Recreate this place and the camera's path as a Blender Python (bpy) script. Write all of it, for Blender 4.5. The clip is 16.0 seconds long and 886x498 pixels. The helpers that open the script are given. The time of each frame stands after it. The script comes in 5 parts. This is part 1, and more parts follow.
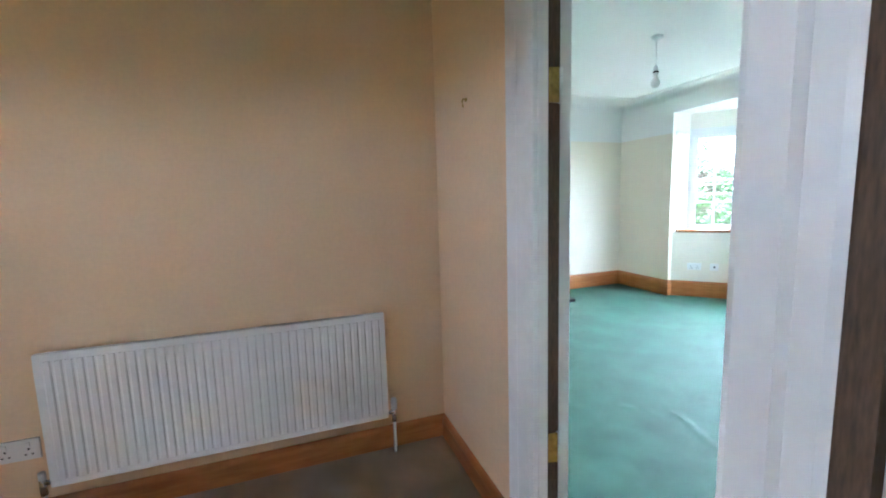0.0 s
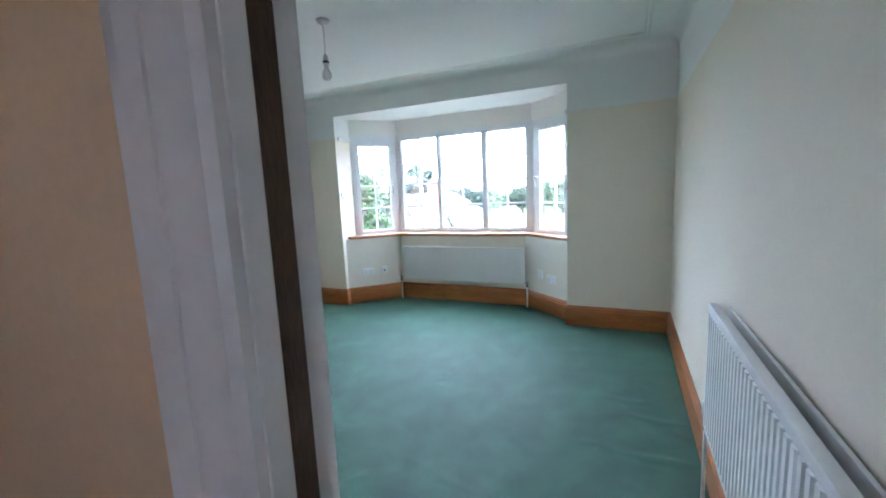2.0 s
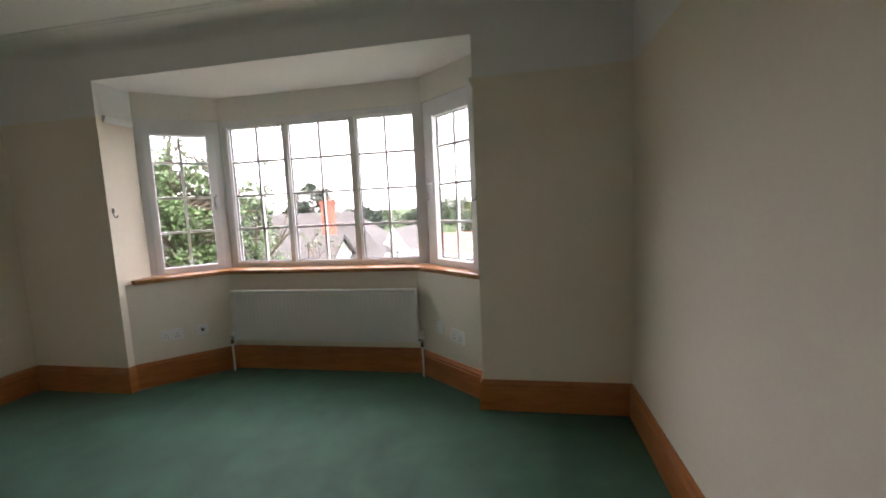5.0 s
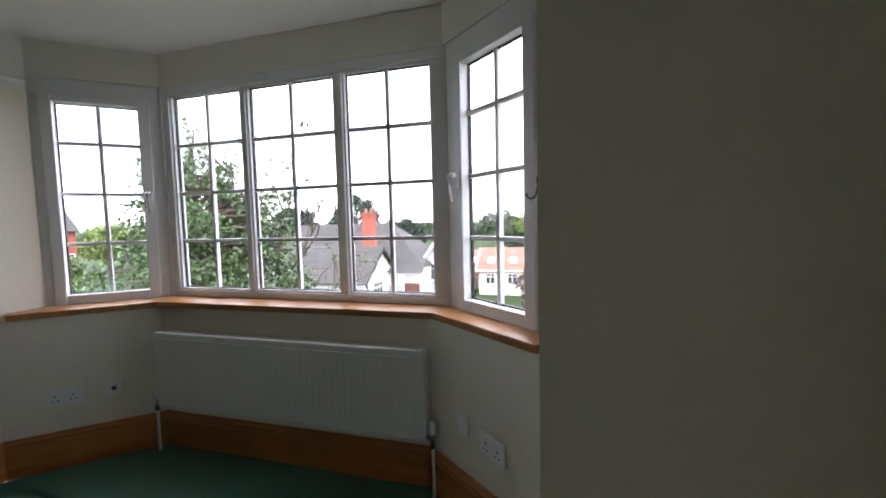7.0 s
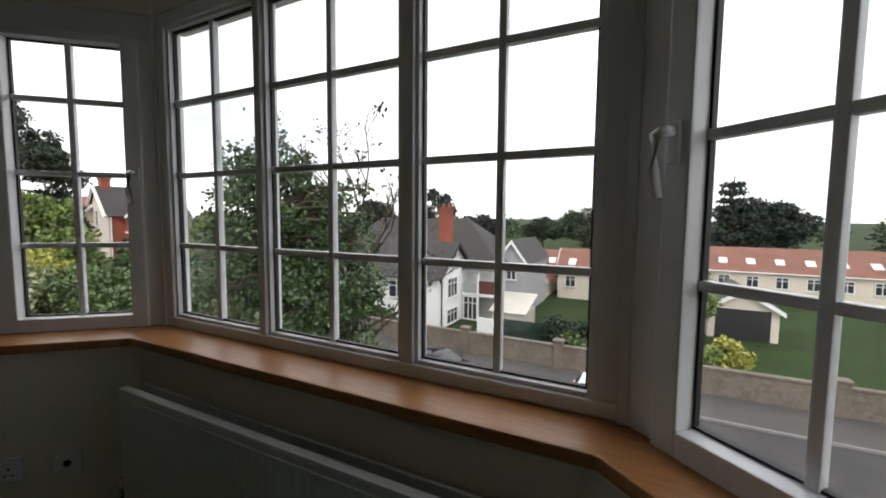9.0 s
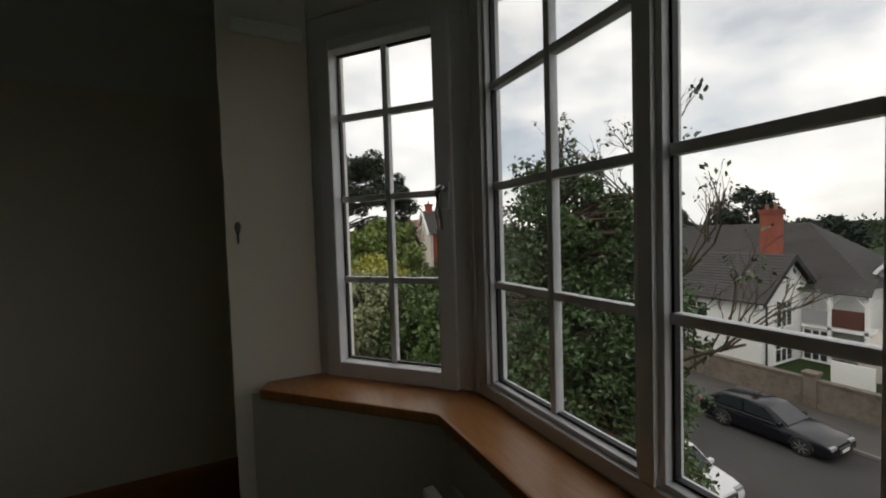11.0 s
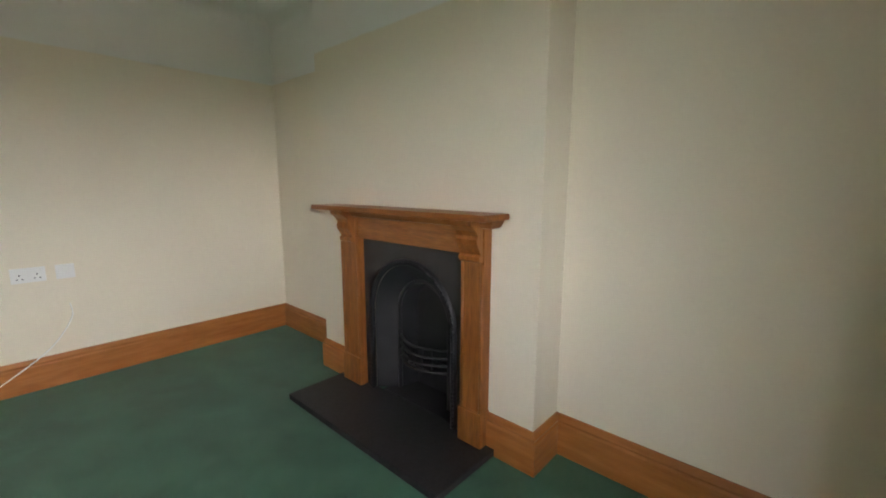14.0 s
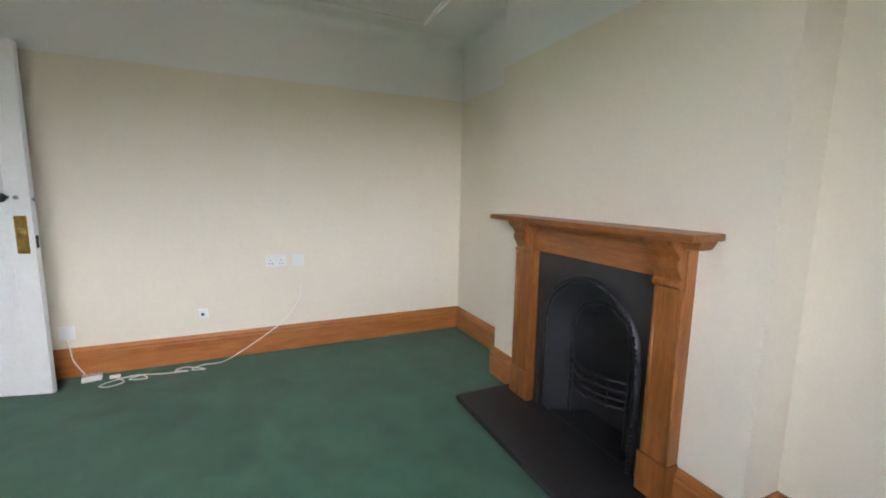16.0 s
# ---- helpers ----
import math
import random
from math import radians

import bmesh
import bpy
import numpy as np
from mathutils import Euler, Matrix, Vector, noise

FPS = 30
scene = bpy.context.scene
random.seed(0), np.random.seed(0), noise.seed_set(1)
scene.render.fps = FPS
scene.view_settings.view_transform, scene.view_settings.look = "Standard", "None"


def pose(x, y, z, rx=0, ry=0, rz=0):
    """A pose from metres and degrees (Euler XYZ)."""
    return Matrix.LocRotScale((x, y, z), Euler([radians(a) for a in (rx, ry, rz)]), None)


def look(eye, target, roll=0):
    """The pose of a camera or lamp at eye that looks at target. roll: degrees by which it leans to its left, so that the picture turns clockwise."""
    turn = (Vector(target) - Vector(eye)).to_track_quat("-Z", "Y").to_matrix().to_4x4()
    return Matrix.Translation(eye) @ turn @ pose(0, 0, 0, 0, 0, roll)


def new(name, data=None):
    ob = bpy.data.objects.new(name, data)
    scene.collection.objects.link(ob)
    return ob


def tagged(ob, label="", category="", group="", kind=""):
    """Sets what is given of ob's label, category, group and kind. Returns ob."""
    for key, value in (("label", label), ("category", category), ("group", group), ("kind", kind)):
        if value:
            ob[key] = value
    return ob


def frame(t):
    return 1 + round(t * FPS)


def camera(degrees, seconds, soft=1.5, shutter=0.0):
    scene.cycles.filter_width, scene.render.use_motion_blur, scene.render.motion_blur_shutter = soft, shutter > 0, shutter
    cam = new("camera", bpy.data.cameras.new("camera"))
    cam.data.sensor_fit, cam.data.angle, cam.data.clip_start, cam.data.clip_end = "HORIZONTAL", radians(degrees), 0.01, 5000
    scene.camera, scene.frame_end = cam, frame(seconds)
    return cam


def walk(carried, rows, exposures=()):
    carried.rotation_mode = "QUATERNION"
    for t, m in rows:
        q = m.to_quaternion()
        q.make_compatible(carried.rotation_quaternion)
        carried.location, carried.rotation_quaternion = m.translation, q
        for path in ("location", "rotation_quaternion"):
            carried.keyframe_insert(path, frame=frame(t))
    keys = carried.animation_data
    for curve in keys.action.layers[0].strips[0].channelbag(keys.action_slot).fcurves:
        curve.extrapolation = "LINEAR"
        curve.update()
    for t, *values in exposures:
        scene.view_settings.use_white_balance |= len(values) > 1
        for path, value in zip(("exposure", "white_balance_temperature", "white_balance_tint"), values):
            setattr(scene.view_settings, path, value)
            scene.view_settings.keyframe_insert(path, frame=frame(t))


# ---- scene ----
cam = camera(94.8, 16.0, 1.9)

PATH = [
    (0, (1.515, 1.005, 1.279), (-0.357, 1.667, 1.036), -1.7),
    (0.5, (1.368, 1.014, 1.292), (-0.384, 1.938, 1.018), -1.3),
    (1, (1.187, 1.113, 1.287), (-0.473, 2.205, 1.059), -2.7),
    (1.5, (1.015, 1.268, 1.288), (-0.42, 2.64, 0.998), -1.9),
    (2, (0.828, 1.378, 1.324), (0.009, 3.181, 1.042), -2.6),
    (2.5, (0.733, 1.535, 1.307), (0.275, 3.456, 0.987), -1.4),
    (3, (0.675, 1.767, 1.319), (0.206, 3.677, 0.955), -1.6),
    (3.5, (0.616, 2.048, 1.279), (0.233, 3.996, 1.039), -1.4),
    (4, (0.555, 2.318, 1.288), (0.214, 4.276, 1.071), -2.4),
    (4.2, (0.561, 2.409, 1.267), (0.216, 4.367, 1.049), -2.5),
    (6.3, (0.527, 3.732, 1.26), (0.016, 5.656, 1.065), -2.2),
    (6.5, (0.508, 3.824, 1.242), (-0.077, 5.724, 1.021), -2.1),
    (7, (0.39, 4.107, 1.227), (-0.17, 6.022, 1.091), -1.4),
    (7.5, (0.264, 4.355, 1.234), (-0.223, 6.29, 1.1), -2.3),
    (8, (0.188, 4.637, 1.272), (-0.457, 6.53, 1.21), -1.2),
    (8.2, (0.137, 4.719, 1.262), (-0.552, 6.595, 1.182), -0.7),
    (10.3, (-0.529, 5.362, 1.288), (-2.033, 6.667, 1.095), -0.8),
    (10.5, (-0.606, 5.378, 1.283), (-2.218, 6.55, 1.119), -1.1),
    (11, (-0.797, 5.376, 1.302), (-2.603, 6.233, 1.219), -1.8),
    (11.5, (-0.949, 5.404, 1.28), (-2.925, 5.701, 1.199), -2.4),
    (12, (-1.11, 5.404, 1.27), (-3.085, 5.096, 1.209), -1.8),
    (12.5, (-1.232, 5.316, 1.24), (-3.102, 4.616, 1.13), -1.1),
    (13, (-1.327, 5.18, 1.245), (-3.113, 4.303, 1.04), -1.0),
    (13.5, (-1.413, 5.097, 1.24), (-3.05, 3.981, 0.969), -1.2),
    (14, (-1.479, 5.047, 1.213), (-2.944, 3.721, 0.897), 0.1),
    (14.5, (-1.509, 5.015, 1.195), (-2.792, 3.521, 0.846), 0.6),
    (15, (-1.507, 4.995, 1.205), (-2.641, 3.384, 0.861), 0.4),
    (15.5, (-1.487, 4.979, 1.204), (-2.509, 3.292, 0.877), 0.6),
    (16, (-1.465, 4.978, 1.215), (-2.287, 3.176, 0.94), 1.0),
]
EXPOSURES = [
    (0.0, 5.5, 5000, 9), (0.5, 5.15, 4750, 4), (1.0, 4.8, 4700, 9), (1.5, 4.6, 4900, 17), (2.0, 4.35, 5100, 18), (2.5, 4.15, 5500, 22), (3.0, 3.95, 5750, 22), (3.5, 3.8, 6000, 23),
    (4.2, 3.4, 6850, 28), (6.3, 2.5, 6100, 21), (7.0, 2.25, 6050, 21), (8.2, 1.4, 6250, 17), (10.3, -0.5, 6800, 12), (11.5, -0.5, 6900, 12),
    (12.0, -0.3, 7400, 12), (12.5, 0.6, 8400, 12), (13.0, 2.4, 8800, 13), (13.5, 3.2, 7600, 15), (14.0, 3.65, 6700, 17), (14.5, 3.88, 6350, 20), (15.2, 4.0, 6250, 20), (16.0, 4.05, 6150, 20)]
walk(cam, [(t, look(eye, aim, roll)) for t, eye, aim, roll in PATH], EXPOSURES)

# ---- daylight ----
world = bpy.data.worlds.new("sky")
scene.world = world
world.use_nodes = True
wn, wl = world.node_tree.nodes, world.node_tree.links
wn.clear()
SUN_EL, SUN_AZ = radians(48), radians(150)
sky = wn.new("ShaderNodeTexSky")
sky.sky_type, sky.sun_disc, sky.sun_elevation, sky.sun_rotation = "NISHITA", False, SUN_EL, SUN_AZ
coord = wn.new("ShaderNodeTexCoord")
stretch = wn.new("ShaderNodeMapping")
stretch.inputs["Scale"].default_value = (1.0, 1.0, 2.2)
cloud = wn.new("ShaderNodeTexNoise")
cloud.inputs["Scale"].default_value, cloud.inputs["Detail"].default_value, cloud.inputs["Roughness"].default_value = 2.3, 8, 0.55
cover = wn.new("ShaderNodeValToRGB")
cover.color_ramp.elements[0].position, cover.color_ramp.elements[0].color = 0.36, (0.5, 0.5, 0.5, 1)
cover.color_ramp.elements[1].position, cover.color_ramp.elements[1].color = 0.56, (1, 1, 1, 1)
tone = wn.new("ShaderNodeValToRGB")
tone.color_ramp.elements[0].position, tone.color_ramp.elements[0].color = 0.30, (0.60, 0.63, 0.67, 1)
tone.color_ramp.elements[1].position, tone.color_ramp.elements[1].color = 0.62, (1.0, 0.985, 0.96, 1)
cloud2 = wn.new("ShaderNodeTexNoise")
cloud2.inputs["Scale"].default_value, cloud2.inputs["Detail"].default_value = 3.4, 6
gain = wn.new("ShaderNodeVectorMath")
gain.operation = "SCALE"
gain.inputs["Scale"].default_value = 14.2
mixc = wn.new("ShaderNodeMixRGB")
back = wn.new("ShaderNodeBackground")
back.inputs["Strength"].default_value = 0.13
wout = wn.new("ShaderNodeOutputWorld")
wl.new(coord.outputs["Generated"], stretch.inputs["Vector"])
wl.new(stretch.outputs["Vector"], cloud.inputs["Vector"])
wl.new(stretch.outputs["Vector"], cloud2.inputs["Vector"])
wl.new(cloud.outputs["Fac"], cover.inputs["Fac"])
wl.new(cloud2.outputs["Fac"], tone.inputs["Fac"])
wl.new(tone.outputs["Color"], gain.inputs[0])
wl.new(cover.outputs["Color"], mixc.inputs["Fac"])
wl.new(sky.outputs["Color"], mixc.inputs["Color1"])
wl.new(gain.outputs["Vector"], mixc.inputs["Color2"])
wl.new(mixc.outputs["Color"], back.inputs["Color"])
wl.new(back.outputs["Background"], wout.inputs["Surface"])
sun_data = bpy.data.lights.new("sun", "SUN")
sun_data.energy, sun_data.angle, sun_data.color = 0.9, radians(14), (1.0, 0.95, 0.88)
sun = new("sun", sun_data)
sun.matrix_world = look((0, 0, 30), (-math.sin(SUN_AZ) * math.cos(SUN_EL), -math.cos(SUN_AZ) * math.cos(SUN_EL), 30 - math.sin(SUN_EL)))


# ---- materials ----
def material(name, colour, rough=0.6, metal=0.0, vary=0.12, grain=120.0, bump=0.15, large=2.0, stretch=(1, 1, 1), colour2=None, spec=0.5, island=0.0, obrand=0.0, dist=0.002):
    """Principled surface with a fine grain, a large drift of tone and a bump."""
    m = bpy.data.materials.new(name)
    m.use_nodes = True
    n, l = m.node_tree.nodes, m.node_tree.links
    p = n["Principled BSDF"]
    p.inputs["Metallic"].default_value = metal
    p.inputs["Specular IOR Level"].default_value = spec
    tc, mp = n.new("ShaderNodeTexCoord"), n.new("ShaderNodeMapping")
    mp.inputs["Scale"].default_value = stretch
    geo = n.new("ShaderNodeNewGeometry")
    l.new(geo.outputs["Position"], mp.inputs["Vector"])
    fine, big = n.new("ShaderNodeTexNoise"), n.new("ShaderNodeTexNoise")
    fine.inputs["Scale"].default_value, fine.inputs["Detail"].default_value = grain, 5
    big.inputs["Scale"].default_value, big.inputs["Detail"].default_value = large, 4
    l.new(mp.outputs["Vector"], fine.inputs["Vector"])
    l.new(mp.outputs["Vector"], big.inputs["Vector"])
    add = n.new("ShaderNodeMath")
    add.operation = "MULTIPLY_ADD"
    add.inputs[1].default_value = 0.5
    half = n.new("ShaderNodeMath")
    half.operation = "MULTIPLY"
    half.inputs[1].default_value = 0.5
    l.new(big.outputs["Fac"], half.inputs[0])
    l.new(fine.outputs["Fac"], add.inputs[0])
    l.new(half.outputs[0], add.inputs[2])
    ramp = n.new("ShaderNodeValToRGB")
    c = Vector(colour)
    d = Vector(colour2) if colour2 else c * (1 + vary)
    a = c if colour2 else c * (1 - vary)
    ramp.color_ramp.elements[0].position, ramp.color_ramp.elements[0].color = 0.36, (*a, 1)
    ramp.color_ramp.elements[1].position, ramp.color_ramp.elements[1].color = 0.64, (*[min(1, v) for v in d], 1)
    l.new(add.outputs[0], ramp.inputs["Fac"])
    result = ramp.outputs["Color"]
    for amount, source in ((island, geo.outputs["Random Per Island"]), (obrand, None)):
        if amount:
            if source is None:
                source = n.new("ShaderNodeObjectInfo").outputs["Random"]
            rng = n.new("ShaderNodeMapRange")
            rng.inputs["To Min"].default_value, rng.inputs["To Max"].default_value = 1 - amount, 1 + amount
            hsv = n.new("ShaderNodeHueSaturation")
            l.new(source, rng.inputs["Value"])
            l.new(rng.outputs["Result"], hsv.inputs["Value"])
            l.new(result, hsv.inputs["Color"])
            result = hsv.outputs["Color"]
    l.new(result, p.inputs["Base Color"])
    rr = n.new("ShaderNodeMapRange")
    rr.inputs["To Min"].default_value, rr.inputs["To Max"].default_value = max(0.03, rough - 0.1), min(1, rough + 0.1)
    l.new(big.outputs["Fac"], rr.inputs["Value"])
    l.new(rr.outputs["Result"], p.inputs["Roughness"])
    if bump:
        b = n.new("ShaderNodeBump")
        b.inputs["Strength"].default_value, b.inputs["Distance"].default_value = bump, dist
        l.new(fine.outputs["Fac"], b.inputs["Height"])
        l.new(b.outputs["Normal"], p.inputs["Normal"])
    return m


def two_tone_paint(name, low, high, line):
    """Emulsion paint on plaster: cream up to the line, white above it."""
    m = material(name, low, 0.85, vary=0.014, grain=60, bump=0.12, large=1.3, spec=0.25)
    n, l = m.node_tree.nodes, m.node_tree.links
    p = n["Principled BSDF"]
    src = p.inputs["Base Color"].links[0].from_socket
    geo, sep, wob = n.new("ShaderNodeNewGeometry"), n.new("ShaderNodeSeparateXYZ"), n.new("ShaderNodeTexNoise")
    wob.inputs["Scale"].default_value = 14
    l.new(geo.outputs["Position"], sep.inputs[0])
    ma = n.new("ShaderNodeMath")
    ma.operation = "MULTIPLY_ADD"
    ma.inputs[1].default_value = 0.012
    l.new(wob.outputs["Fac"], ma.inputs[0])
    l.new(sep.outputs["Z"], ma.inputs[2])
    rng = n.new("ShaderNodeMapRange")
    rng.inputs["From Min"].default_value, rng.inputs["From Max"].default_value = line, line + 0.012
    l.new(ma.outputs[0], rng.inputs["Value"])
    mix = n.new("ShaderNodeMixRGB")
    mix.inputs["Color2"].default_value = (*high, 1)
    l.new(rng.outputs["Result"], mix.inputs["Fac"])
    l.new(src, mix.inputs["Color1"])
    l.new(mix.outputs["Color"], p.inputs["Base Color"])
    return m


def carpet_material(name, dark, pale):
    m = material(name, dark, 0.64, vary=0.0, grain=240, bump=0.7, large=7.0, colour2=pale, spec=0.4, dist=0.005)
    n, l = m.node_tree.nodes, m.node_tree.links
    p = n["Principled BSDF"]
    src = p.inputs["Base Color"].links[0].from_socket
    geo, wear = n.new("ShaderNodeNewGeometry"), n.new("ShaderNodeTexNoise")
    wear.inputs["Scale"].default_value, wear.inputs["Detail"].default_value, wear.inputs["Distortion"].default_value = 3.6, 9, 0.5
    l.new(geo.outputs["Position"], wear.inputs["Vector"])
    ramp = n.new("ShaderNodeValToRGB")
    ramp.color_ramp.elements[0].position, ramp.color_ramp.elements[0].color = 0.34, (0.82, 0.84, 0.84, 1)
    ramp.color_ramp.elements[1].position, ramp.color_ramp.elements[1].color = 0.66, (1.20, 1.16, 1.15, 1)
    l.new(wear.outputs["Fac"], ramp.inputs["Fac"])
    mul = n.new("ShaderNodeMixRGB")
    mul.blend_type = "MULTIPLY"
    mul.inputs["Fac"].default_value = 1
    l.new(src, mul.inputs["Color1"])
    l.new(ramp.outputs["Color"], mul.inputs["Color2"])
    l.new(mul.outputs["Color"], p.inputs["Base Color"])
    p.inputs["Sheen Weight"].default_value = 0.12
    p.inputs["Sheen Roughness"].default_value = 0.5
    return m


def glass_material(name):
    m = bpy.data.materials.new(name)
    m.use_nodes = True
    n, l = m.node_tree.nodes, m.node_tree.links
    n.remove(n["Principled BSDF"])
    clear, gloss, facing, mix = n.new("ShaderNodeBsdfTransparent"), n.new("ShaderNodeBsdfGlossy"), n.new("ShaderNodeLayerWeight"), n.new("ShaderNodeMixShader")
    clear.inputs["Color"].default_value = (0.97, 0.98, 0.975, 1)
    gloss.inputs["Roughness"].default_value = 0.01
    power, gain_ = n.new("ShaderNodeMath"), n.new("ShaderNodeMath")
    power.operation, power.inputs[1].default_value = "POWER", 4.0
    gain_.operation, gain_.inputs[1].default_value, gain_.inputs[2].default_value = "MULTIPLY_ADD", 0.6, 0.025
    l.new(facing.outputs["Facing"], power.inputs[0])
    l.new(power.outputs[0], gain_.inputs[0])
    l.new(gain_.outputs[0], mix.inputs["Fac"])
    l.new(clear.outputs[0], mix.inputs[1])
    l.new(gloss.outputs[0], mix.inputs[2])
    l.new(mix.outputs[0], n["Material Output"].inputs["Surface"])
    return m


CREAM, WHITE = (0.80, 0.735, 0.615), (0.82, 0.82, 0.80)
M_WALL = two_tone_paint("cream_and_white_wall_paint", CREAM, WHITE, 1.985)
M_BAY = material("white_bay_paint", (0.82, 0.80, 0.74), 0.85, vary=0.03, grain=60, large=1.3, spec=0.25)
M_LOWWALL = material("cream_low_wall_paint", (0.80, 0.75, 0.65), 0.85, vary=0.03, grain=60, large=1.3, spec=0.25)
M_LANDING = material("landing_cream_paint", (0.80, 0.60, 0.39), 0.85, vary=0.03, grain=60, large=1.3, spec=0.25)
M_CEIL = material("ceiling_paint", (0.82, 0.82, 0.80), 0.9, vary=0.02, grain=70, large=1.0, spec=0.2)
M_CARPET = carpet_material("green_carpet", (0.024, 0.098, 0.060), (0.050, 0.160, 0.102))
M_LCARPET = carpet_material("brown_carpet", (0.24, 0.165, 0.12), (0.31, 0.22, 0.16))
M_PINE = material("varnished_pine", (0.20, 0.066, 0.014), 0.40, grain=22, large=4, stretch=(9, 0.8, 9), colour2=(0.36, 0.13, 0.030), bump=0.05)
M_PINE_V = material("varnished_pine_upright", (0.20, 0.066, 0.014), 0.40, grain=22, large=4, stretch=(9, 9, 0.8), colour2=(0.36, 0.13, 0.030), bump=0.05)
M_PINE_H = material("varnished_pine_skirting", (0.32, 0.105, 0.021), 0.38, grain=7, large=1.7, stretch=(1, 1, 7), colour2=(0.46, 0.182, 0.05), bump=0.03)
M_SILL = material("varnished_sill", (0.36, 0.15, 0.045), 0.36, grain=16, large=2.5, stretch=(1, 7, 1), colour2=(0.50, 0.235, 0.085), bump=0.04)
M_DARKWOOD = material("bare_dark_timber", (0.055, 0.032, 0.018), 0.7, grain=40, large=5, stretch=(6, 6, 1), colour2=(0.13, 0.075, 0.04))
M_GLOSS = material("white_gloss_paint", (0.80, 0.80, 0.79), 0.38, vary=0.03, grain=25, bump=0.05, large=3)
M_UPVC = material("white_upvc", (0.80, 0.81, 0.82), 0.35, vary=0.02, grain=90, bump=0.02, large=4)
M_RAD = material("radiator_enamel", (0.80, 0.81, 0.81), 0.38, vary=0.02, grain=90, bump=0.03, large=4)
M_PLATE = material("white_plastic", (0.80, 0.80, 0.79), 0.4, vary=0.02, grain=200, bump=0.02, large=9)
M_DARKPLASTIC = material("dark_plastic", (0.03, 0.03, 0.032), 0.5, vary=0.2, grain=200, bump=0.02)
M_IRON = material("cast_iron", (0.024, 0.024, 0.026), 0.36, metal=0.0, vary=0.3, grain=160, bump=0.35, large=9, dist=0.003)
M_SLATE = material("slate_hearth", (0.022, 0.021, 0.023), 0.55, vary=0.35, grain=70, bump=0.2, large=5)
M_BRASS = material("worn_brass", (0.45, 0.30, 0.09), 0.32, metal=1.0, vary=0.3, grain=50, bump=0.1, large=20)
M_CHROME = material("chrome", (0.65, 0.65, 0.66), 0.22, metal=1.0, vary=0.1, grain=50, bump=0.02, large=20)
M_PEWTER = material("old_pewter", (0.16, 0.15, 0.13), 0.45, metal=0.8, vary=0.3, grain=90, bump=0.2, large=30)
M_BULB = material("pearl_bulb_glass", (0.78, 0.78, 0.76), 0.2, vary=0.02, grain=50, bump=0.0)
M_SEAL = material("black_rubber_seal", (0.015, 0.015, 0.016), 0.6, vary=0.1, grain=50, bump=0.0)
M_GLASS = glass_material("window_glass")


